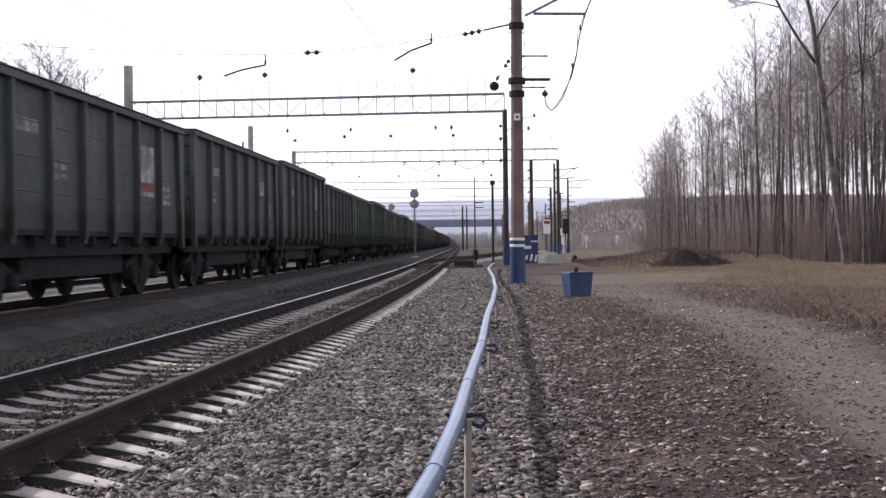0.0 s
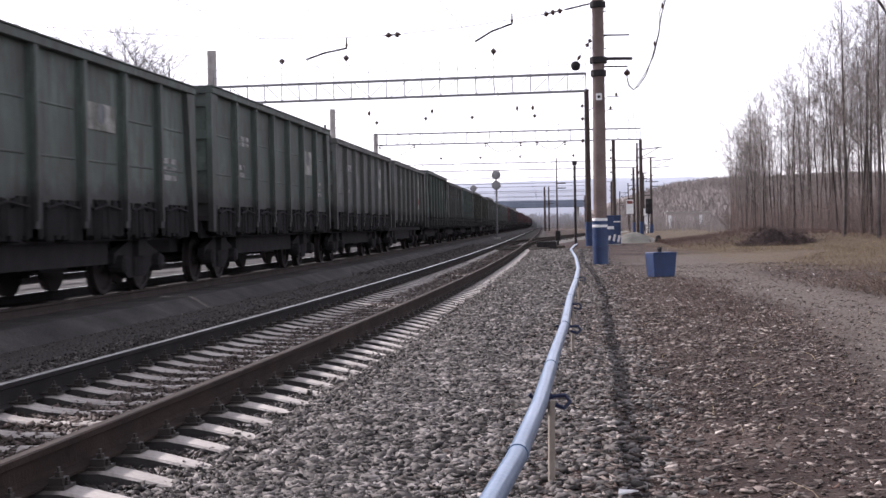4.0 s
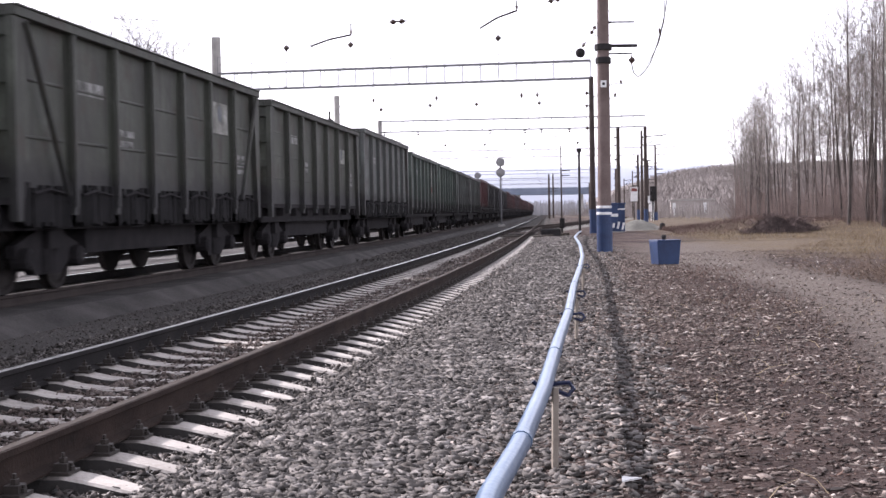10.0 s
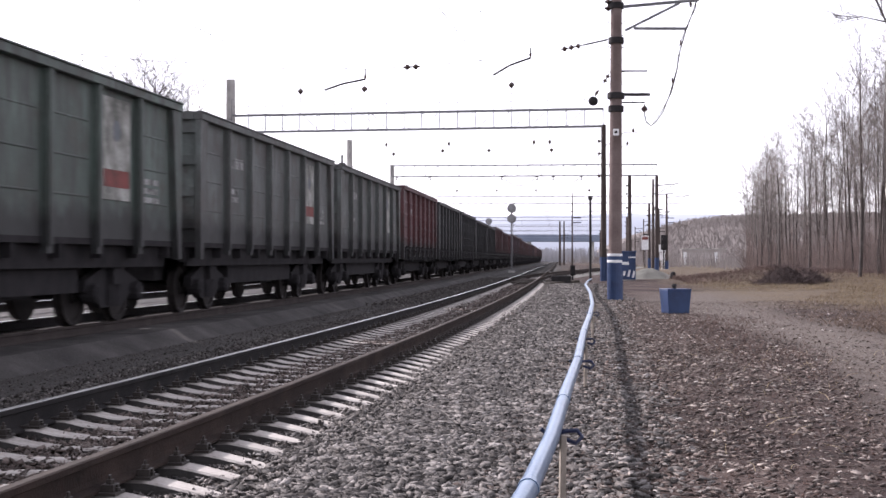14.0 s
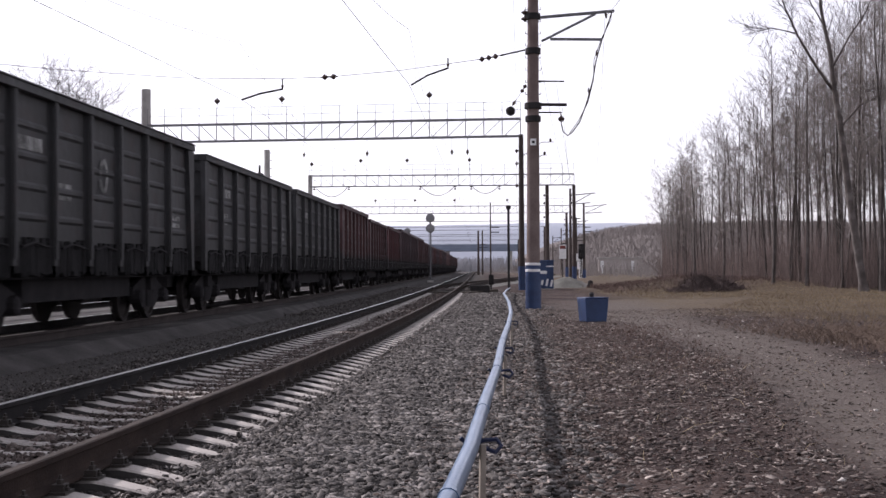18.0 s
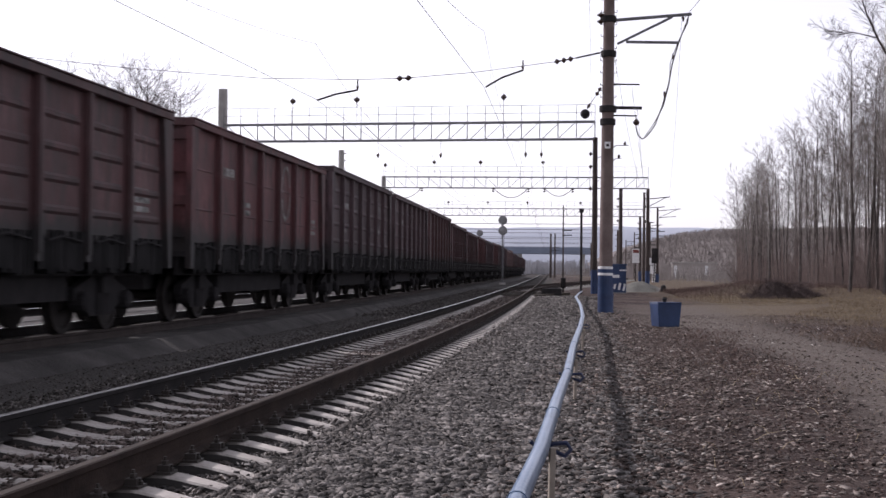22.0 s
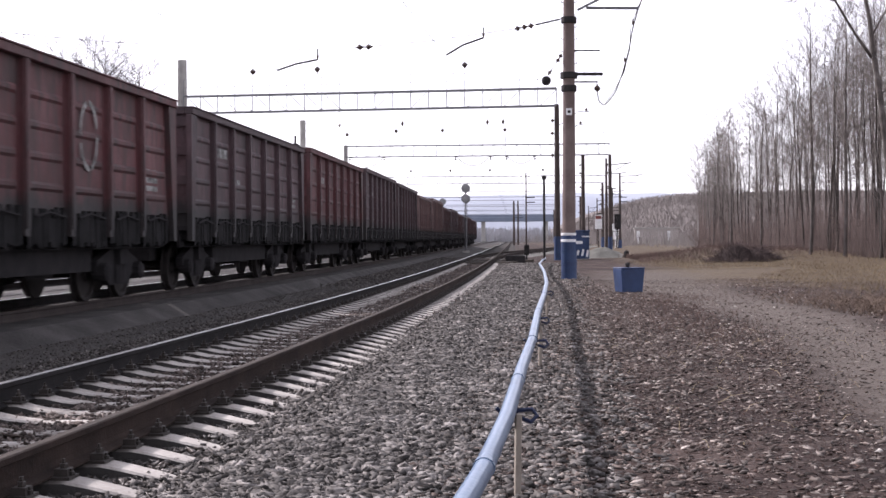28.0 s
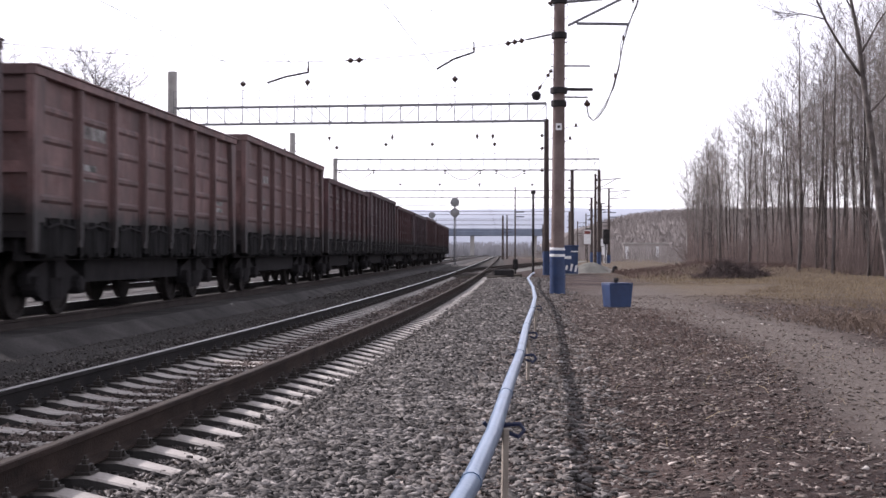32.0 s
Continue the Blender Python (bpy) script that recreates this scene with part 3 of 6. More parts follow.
def wagon_meshes(style, top):
    """Plain shapes of a gondola, by wall style: smooth, ribbed or braced."""
    out = {}
    s = Shape()
    s.box(WALL - 0.02, WALL, -HALF, HALF, FLOOR_Z, top - 0.08)
    out["side_wall"] = s
    n, w, h = {"ribbed": (5, 0.07, 0.035), "plain": (4, 0.02, 0.012), "smooth": (3, 0.022, 0.016), "braced": (3, 0.03, 0.018)}[style]
    out["ribs"] = []
    for i in range(1, n):
        z = FLOOR_Z + 0.05 + (top - FLOOR_Z - 0.2) * i / n
        a, l = WALL - 0.003, (SPAN - 0.36) / 2
        q = Shape()
        q.add([(a, -l, z - w), (a + h, -l + 0.06, z - w * 0.35), (a + h, -l + 0.06, z + w * 0.35), (a, -l, z + w), (a, l, z - w), (a + h, l - 0.06, z - w * 0.35), (a + h, l - 0.06, z + w * 0.35), (a, l, z + w)],
              [(0, 4, 5, 1), (1, 5, 6, 2), (2, 6, 7, 3), (0, 1, 2, 3), (4, 7, 6, 5)])
        out["ribs"].append(q)
    s = Shape()
    s.box(-SIDE + 0.05, -SIDE + 0.07, -HALF, HALF, FLOOR_Z, top - 0.08)
    for i in range(9):
        y = -HALF + 0.09 + i * (2 * HALF - 0.18) / 8
        s.box(-SIDE, -SIDE + 0.05, y - 0.08, y + 0.08, FLOOR_Z - 0.15, top - 0.08)
    out["back_wall"] = s
    s = Shape()
    s.box(-SIDE + 0.07, SIDE - 0.07, -HALF + 0.06, -HALF + 0.09, FLOOR_Z, top - 0.08)
    out["end_wall"] = s
    out["end_ribs"] = [Shape().box(-SIDE + 0.07, SIDE - 0.07, -HALF, -HALF + 0.057, z, z + 0.16) for z in (FLOOR_Z + 0.25 + i * (top - FLOOR_Z - 0.4) / 3.4 for i in range(4))]
    s = Shape()
    s.box(SIDE - 0.13, SIDE + 0.03, -HALF - 0.02, HALF + 0.02, top - 0.15, top - 0.03)
    s.box(SIDE - 0.13, SIDE + 0.05, -HALF - 0.02, HALF + 0.02, top - 0.03, top)
    out["top_rail"] = s
    s = Shape()
    s.box(-SIDE, SIDE - 0.135, -HALF - 0.02, -HALF + 0.09, top - 0.15, top)
    out["end_rail"] = s
    s = Shape()
    s.box(WALL, SIDE - 0.01, -0.09, 0.09, FLOOR_Z - 0.22, top - 0.15)
    s.box(SIDE - 0.01, SIDE + 0.015, -0.06, 0.06, FLOOR_Z - 0.12, top - 0.15)
    out["stake"] = s
    s = Shape()
    s.add([(SIDE, -0.02, FLOOR_Z - 0.3), (SIDE, 0.16, FLOOR_Z - 0.3), (SIDE, 0.45, top - 0.155), (SIDE, -0.02, top - 0.155),
           (WALL, -0.02, FLOOR_Z - 0.3), (WALL, 0.16, FLOOR_Z - 0.3), (WALL, 0.45, top - 0.155), (WALL, -0.02, top - 0.155)],
          [(0, 1, 2, 3), (7, 6, 5, 4), (0, 4, 5, 1), (1, 5, 6, 2), (2, 6, 7, 3), (3, 7, 4, 0)])
    out["corner_post"] = s
    s = Shape()
    s.tube([(SIDE + 0.02, 0.12, top - 0.2), (SIDE + 0.02, 1.45, FLOOR_Z + 0.05)], 0.045, 6)
    out["brace"] = s
    s = Shape()
    s.box(-0.2, 0.2, -HALF, HALF, 0.85, FLOOR_Z)
    s.box(-SIDE + 0.1, SIDE - 0.1, -HALF, HALF, FLOOR_Z - 0.09, FLOOR_Z)
    for i in range(9):
        y = -HALF + 0.3 + i * (2 * HALF - 0.6) / 8
        s.box(-SIDE + 0.12, SIDE - 0.12, y - 0.06, y + 0.06, 1.0, FLOOR_Z - 0.09)
    s.tube([(0.75, -1.2, 0.78), (0.75, 0.2, 0.78)], 0.18, 8)
    s.box(-1.1, 1.1, -2.9, 2.9, 0.5, FLOOR_Z - 0.1)
    s.box(-0.6, 0.6, -HALF + 0.25, HALF - 0.25, 0.6, FLOOR_Z - 0.1)
    s.box(SIDE - 0.34, SIDE - 0.28, -HALF + 0.1, HALF - 0.1, 0.86, FLOOR_Z - 0.1)
    s.tube([(0.9, -3.2, 0.55), (0.9, 3.2, 0.55)], 0.05, 6)
    s.box(0.7, 0.95, 0.5, 1.6, 0.45, 0.85)
    if style == "plain":
        s.box(SIDE - 0.4, SIDE - 0.3, -HALF, HALF, FLOOR_Z - 0.35, FLOOR_Z)
    out["underframe"] = s
    out["hatches"] = []
    for v in range(3):
        rnd, q = random.Random(17 + v), Shape()
        cols, y = [], -0.785
        while y < 0.78:
            w = rnd.uniform(0.05, 0.16)
            cols.append((y, min(0.785, y + w), WALL + rnd.uniform(0.02, 0.06), FLOOR_Z - rnd.uniform(0.3, 0.4), FLOOR_Z + rnd.choice((0.04, 0.08, 0.13, 0.17, 0.2))))
            y += w
        line = [p for y0, y1, x, zb, zt in cols for p in ((x, y0, zb, zt), (x, y1, zb, zt))]
        n = len(line)
        q.add([(x, y, zb) for x, y, zb, zt in line] + [(x, y, zt) for x, y, zb, zt in line] + [(WALL - 0.3, y, zb) for x, y, zb, zt in line] + [(WALL - 0.004, y, zt) for x, y, zb, zt in line],
              [(i, i + 1, n + i + 1, n + i) for i in range(n - 1)] + [(n + i, n + i + 1, 3 * n + i + 1, 3 * n + i) for i in range(n - 1)] + [(i + 1, i, 2 * n + i, 2 * n + i + 1) for i in range(n - 1)])
        out["hatches"].append(q)
    s = Shape()
    for x in (-1.02, 1.02):
        s.add([(x + dx, y, z) for dx in (-0.07, 0.07) for y, z in ((-1.12, 0.5), (-1.12, 0.66), (-0.6, 0.8), (-0.32, 0.88), (0.32, 0.88), (0.6, 0.8), (1.12, 0.66), (1.12, 0.5), (0.75, 0.42), (0.45, 0.25), (-0.45, 0.25), (-0.75, 0.42))],
              [tuple(range(12)), tuple(range(23, 11, -1))] + [(i, i + 12, (i + 1) % 12 + 12, (i + 1) % 12) for i in range(12)])
        for y in (-0.925, 0.925):
            s.lathe([(0.15, -0.12), (0.15, 0.1), (0.1, 0.14)], 10, pose(x * 1.08, y, 0.48, 0, 90, 0))
        for y in (-0.18, 0, 0.18):
            s.lathe([(0.08, 0.28), (0.08, 0.6)], 8, Matrix.Translation((x * 1.06, y, 0)))
    s.box(-1.2, 1.2, -0.22, 0.22, 0.6, 0.85)
    out["bogie"] = s
    s = Shape()
    for x, k in ((-0.79, -1), (0.79, 1)):
        s.lathe([(0.5, -0.075 * k), (0.505, -0.05 * k), (0.475, -0.035 * k), (0.475, 0.06 * k), (0.41, 0.06 * k), (0.38, 0.015 * k), (0.16, 0.03 * k), (0.12, 0.09 * k)], 20, pose(x, 0, 0.475, 0, 90, 0))
    s.tube([(-1.1, 0, 0.475), (1.1, 0, 0.475)], 0.08, 8)
    out["wheelset"] = s
    s = Shape()
    s.box(-0.1, 0.1, -0.32, 0.4, 0.98, 1.12)
    s.box(-0.2, 0.2, -0.6, -0.3, 0.9, 1.2)
    out["coupler"] = s
    s = Shape()
    nx, ny = 8, 40
    vs, rnd = [], random.Random(7)
    for j in range(ny + 1):
        for i in range(nx + 1):
            x, y = -SIDE + 0.13 + i * (2 * SIDE - 0.26) / nx, -HALF + 0.1 + j * (2 * HALF - 0.2) / ny
            edge = min(i, nx - i, j, ny - j)
            vs.append((x, y, top - 0.16 + (min(edge, 3) * 0.085 if style == "ribbed" else 0) + rnd.uniform(-0.05, 0.05)))
    s.add(vs, [(j * (nx + 1) + i, j * (nx + 1) + i + 1, (j + 1) * (nx + 1) + i + 1, (j + 1) * (nx + 1) + i) for j in range(ny) for i in range(nx)])
    out["load"] = s
    return out


SHARED = {}


def wagon_prototype(style, color, top):
    """A gondola with its parts; the near side and the front end are split piece by piece."""
    key = (style, top)
    if key not in SHARED:
        SHARED[key] = wagon_meshes(style, top)
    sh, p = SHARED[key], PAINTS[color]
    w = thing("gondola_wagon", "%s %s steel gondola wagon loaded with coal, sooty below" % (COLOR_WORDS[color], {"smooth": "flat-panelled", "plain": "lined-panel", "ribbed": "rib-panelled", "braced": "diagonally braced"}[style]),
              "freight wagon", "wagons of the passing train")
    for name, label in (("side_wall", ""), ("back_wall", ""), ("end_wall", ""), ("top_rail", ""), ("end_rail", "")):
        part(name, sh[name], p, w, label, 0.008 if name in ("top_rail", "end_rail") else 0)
    part("end_wall", sh["end_wall"].mesh("end_wall", p), None, w, m=pose(0, 0, 0, 0, 0, 180))
    part("end_rail", sh["end_rail"].mesh("end_rail", p), None, w, m=pose(-0.135, 0, 0, 0, 0, 180))
    stake = sh["stake"].mesh("stake", p)
    span = SPAN
    for i in range(1, 7):
        part("stake", stake, None, w, m=pose(0, -HALF + 0.25 + i * span, 0))
    for rib in sh["ribs"]:
        me = rib.mesh("pressed_rib", p)
        for i in range(7):
            part("pressed_rib", me, None, w, m=pose(0, -HALF + 0.25 + (i + 0.5) * span, 0))
    for rib in sh["end_ribs"]:
        part("end_rib", rib.mesh("end_rib", p), None, w)
    post = sh["corner_post"].mesh("corner_post", p)
    part("corner_post", post, None, w, m=pose(0, -HALF, 0))
    far_post = part("corner_post", post, None, w, m=pose(0, HALF, 0))
    far_post.scale = (1, -1, 1)
    if style == "braced":
        part("brace", sh["brace"], p, w, "dark diagonal brace", m=pose(0, -HALF + 0.2, 0))
        b = part("brace", sh["brace"].mesh("brace", p), None, w, "dark diagonal brace", m=pose(0, HALF - 0.2, 0))
        b.scale = (1, -1, 1)
    part("underframe", sh["underframe"], UNDER, w, "soot-black underframe")
    hatches = [q.mesh("hatch", CAKED) for q in sh["hatches"]]
    lever = Shape().tube([(WALL + 0.09, -0.6, FLOOR_Z + 0.05), (WALL + 0.1, -0.1, FLOOR_Z + 0.12), (WALL + 0.09, 0.6, FLOOR_Z + 0.06)], 0.02, 5).mesh("hatch_lever", UNDER)
    for i in range(7 if style != "plain" else 0):
        m = pose(0, -HALF + 0.25 + (i + 0.5) * span, 0)
        part("hatch", hatches[(i * 2 + len(color)) % 3], None, w, "soot-black bottom hatch caked in coal dust" if i == 0 else "", m=m)
        part("hatch_lever", lever, None, w, m=m)
    bogie, axle = sh["bogie"].mesh("bogie", UNDER), sh["wheelset"].mesh("wheelset", WHEEL, 0, False)
    for y in (-4.325, 4.325):
        b = part("bogie", bogie, None, w, "black cast bogie", m=pose(0, y, 0))
        for dy in (-0.925, 0.925):
            part("wheelset", axle, None, b, "worn steel wheelset", m=pose(0, dy, 0))
    coup = sh["coupler"].mesh("coupler", UNDER)
    part("coupler", coup, None, w, "black coupler", m=pose(0, -HALF, 0))
    part("coupler", coup, None, w, m=pose(0, HALF, 0, 0, 0, 180))
    part("load", sh["load"], COAL, w, "heap of black coal")
    return w


# style, colour and height of the wagons, counted from the tail of the train
TRAIN = {}
for _k, _style, _color, _top in (
        (0, "ribbed", "brown", 3.5), (1, "ribbed", "brown", 3.5), (2, "ribbed", "brown", 3.6), (3, "ribbed", "purple", 3.5), (4, "ribbed", "brown", 3.5),
        (5, "ribbed", "purple", 3.65), (6, "ribbed", "brown", 3.5), (7, "ribbed", "rose", 3.8), (8, "ribbed", "rose", 3.6), (9, "ribbed", "purple", 3.75),
        (10, "ribbed", "purple", 3.8), (11, "ribbed", "red", 3.7), (12, "ribbed", "purple", 3.6), (13, "ribbed", "red", 3.6), (14, "ribbed", "brown", 3.6),
        (15, "ribbed", "brown", 3.68), (16, "ribbed", "brown", 3.86), (17, "ribbed", "purple", 3.83), (18, "ribbed", "purple", 3.84), (19, "smooth", "red", 3.65),
        (20, "ribbed", "brown", 3.6), (21, "ribbed", "brown", 3.75), (22, "ribbed", "black", 3.6), (23, "ribbed", "black", 3.6), (24, "ribbed", "black", 3.7),
        (25, "ribbed", "black", 3.7), (26, "ribbed", "red", 3.75), (27, "plain", "grey", 3.6), (28, "plain", "grey", 3.6), (29, "plain", "green", 3.6),
        (30, "plain", "green", 3.6), (31, "smooth", "grey", 3.78), (32, "plain", "olive", 3.6), (33, "braced", "olive", 3.68), (34, "smooth", "teal", 3.62),
        (35, "smooth", "grey", 3.6), (36, "braced", "green", 3.75), (37, "plain", "grey", 3.6), (38, "smooth", "grey", 3.6), (39, "smooth", "green", 3.75),
        (40, "smooth", "green", 3.6), (41, "smooth", "dark", 3.6), (42, "plain", "dark", 3.8), (43, "plain", "dark", 3.7), (44, "plain", "dark", 3.6),
        (45, "ribbed", "dark", 3.6), (46, "smooth", "dark", 3.6)):
    TRAIN[_k] = (_style, _color, _top)

TAIL_AT_START, SPEED, GAIN = 624.45, 15.34, 0.009
ARC_Y = [-620 + 0.5 * i for i in range(2900)]
_pts = [beside(y, FAR_TRACK) for y in ARC_Y]
ARC_S = np.concatenate([[0], np.cumsum([(b - a).length for a, b in zip(_pts, _pts[1:])])])
ARC_S = ARC_S - np.interp(20.0, [p.y for p in _pts], ARC_S)
ARC_PX, ARC_PY = np.array([p.x for p in _pts]), np.array([p.y for p in _pts])


def on_train_track(s):
    return Vector((float(np.interp(s, ARC_S, ARC_PX)), float(np.interp(s, ARC_S, ARC_PY)), TRAIN_Z))


def wagon_pose(t, k):
    mid = TAIL_AT_START - SPEED * t - GAIN * t * t - PITCH * (k + 0.5)
    a, b = on_train_track(mid - 4.325), on_train_track(mid + 4.325)
    c = (a + b) / 2
    return pose(c.x, c.y, c.z, 0, 0, -math.degrees(math.atan2(b.x - a.x, b.y - a.y)))


def lettering(w, y, z, width, height, rows, seed):
    """Unreadable painted writing: short pale bars in rows on the near wall."""
    rnd = random.Random(seed)
    s = Shape()
    for r in range(rows):
        zz = z - r * height * 1.6
        yy = y
        while yy < y + width:
            l = rnd.uniform(0.5, 1.0) * height
            s.box(WALL, WALL + 0.006, yy, yy + l * 0.62, zz - height / 2, zz + height / 2)
            yy += l * 0.62 + height * 0.22
    tagged(part("lettering", s, LETTERING, w, "faded pale stencilled markings"), kind="stuff")


def panel_middle(i):
    return -HALF + 0.25 + (i + 0.5) * SPAN


def sign_panel(w, i, z0, z1, band):
    """White painted panel between two stakes, with a red band and a dark mark."""
    y = panel_middle(i)
    sgn = part("painted_panel", Shape().box(WALL - 0.002, WALL + 0.019, y - SPAN / 2 + 0.3, y + SPAN / 2 - 0.3, z0 + 0.1, z1), FADED_WHITE, w, "faded white painted panel")
    if band:
        part("red_band", Shape().box(WALL + 0.019, WALL + 0.023, y - SPAN / 2 + 0.34, y + SPAN / 2 - 0.34, z0 + (z1 - z0) * 0.18, z0 + (z1 - z0) * 0.34), SIGN_RED, sgn, "red painted band")
    part("mark", Shape().lathe([(0.08, 0), (0.16, 0), (0.16, 0.006), (0.08, 0.006)], 14, pose(WALL + 0.018, y, z0 + (z1 - z0) * 0.7, 0, 90, 0)), MARK_GREY, sgn, "grey round mark")


def ring_mark(w, i, z, r):
    """A white ring painted across two panels."""
    y = panel_middle(i)
    s = Shape()
    n = 24
    vs = [(WALL + 0.04, y + rr * math.cos(2 * math.pi * j / n) * 0.75, z + rr * math.sin(2 * math.pi * j / n)) for rr in (r, r - 0.09) for j in range(n)]
    s.add(vs, [(j, (j + 1) % n, n + (j + 1) % n, n + j) for j in range(n) if j % 6 != 0])
    part("ring_mark", s, LETTERING, w, "faded white painted ring")


FADED_WHITE = mat("faded_white_paint", ((0.12, 0.122, 0.11), (0.24, 0.24, 0.22), (0.4, 0.4, 0.375)), 0.85, 0, 2.5, 25, 0.1, 30, 0.35)
MARK_GREY = mat("mark_grey", ((0.1, 0.11, 0.12), (0.2, 0.21, 0.22)), 0.8, 0, 4, 30, 0, 30)
# white panels (panel, low, high, red band) and rings (panel, height, radius) by wagon
PANELS = {44: (5, 1.9, 3.0, 1), 43: (5, 2.4, 2.9, 0), 42: (5, 2.3, 3.3, 0), 37: (5, 1.7, 3.3, 1), 36: (5, 2.2, 3.2, 1), 35: (5, 2.3, 2.9, 0), 34: (5, 2.3, 3.1, 0), 33: (5, 2.5, 3.2, 0),
          32: (5, 2.4, 2.9, 0), 30: (5, 1.75, 3.35, 1), 29: (5, 1.75, 3.35, 1), 28: (5, 1.75, 3.3, 1), 27: (5, 1.8, 3.3, 0), 40: (4, 2.4, 2.9, 0), 39: (5, 2.3, 3.0, 0), 38: (5, 2.3, 3.1, 0)}
RINGS = {19: (4, 2.75, 0.65), 21: (5, 2.6, 0.45), 18: (5, 2.7, 0.5), 16: (5, 2.7, 0.45), 13: (4, 2.6, 0.55), 41: (5, 2.8, 0.35), 24: (3, 2.6, 0.3)}

WAGONS, _made = {}, {}
for _k in sorted(TRAIN):
    if TRAIN[_k] in _made:
        WAGONS[_k] = copy_thing(_made[TRAIN[_k]], wagon_pose(0, _k))
    else:
        _made[TRAIN[_k]] = WAGONS[_k] = wagon_prototype(*TRAIN[_k])
        WAGONS[_k].matrix_basis = wagon_pose(0, _k)
for _k in sorted(TRAIN):
    _rnd = random.Random(100 + _k)
    lettering(WAGONS[_k], panel_middle(1) - 0.6, 2.85, 1.1, 0.2, 1, _k)
    lettering(WAGONS[_k], panel_middle(_rnd.choice((1, 2))) - 0.5, 2.3, 0.6, 0.1, 2, _k + 50)
    lettering(WAGONS[_k], panel_middle(6) - 0.5, 2.2, 0.7, 0.09, 3, _k + 90)
    if _k in PANELS:
        sign_panel(WAGONS[_k], *PANELS[_k])
    if _k in RINGS:
        ring_mark(WAGONS[_k], *RINGS[_k])


# ---- pole, box, pipe ----
POLE = Vector((5.44, 48.18, -0.36))
BOX_AT = Vector((5.64, 36.2, -0.36))


def rod(name, pts, r, material, parent, label="", n=6):
    return part(name, Shape().tube(pts, r, n), material, parent, label)


def insulator(name, a, b, r, count, parent, label="dark ribbed insulator"):
    """A string of discs between two points."""
    a, b = Vector(a), Vector(b)
    d = b - a
    m = Matrix.Translation(a) @ d.to_track_quat("Z", "Y").to_matrix().to_4x4()
    prof, l = [(0.015, 0)], d.length
    for i in range(count):
        z0, z1 = l * (i + 0.15) / count, l * (i + 0.85) / count
        prof += [(0.025, z0), (r, z0 + (z1 - z0) * 0.45), (r * 0.9, z0 + (z1 - z0) * 0.7), (0.025, z1)]
    prof.append((0.015, l))
    return part(name, Shape().lathe(prof, 10, m), INSULATOR, parent, label)


INSULATOR = mat("brown_glazed_ceramic", ((0.03, 0.018, 0.014), (0.06, 0.035, 0.028)), 0.25, 0, 4, 30, 0, 30)
WIRE = mat("weathered_copper_wire", ((0.025, 0.022, 0.021), (0.05, 0.045, 0.042)), 0.7, 0.2, 2, 20, 0, 30)
STAKE_WOOD = mat("pale_stake", ((0.2, 0.172, 0.145), (0.32, 0.285, 0.245)), 0.85, 0, 6, 50, 0.2, 40)
# Grey paint made lighter: glare on the gantries is put into the colour.
LATTICE = mat("glare_pale_grey_lattice", ((0.17, 0.17, 0.178), (0.28, 0.28, 0.288)), 0.65, 0.2, 2, 20, 0.1, 30)


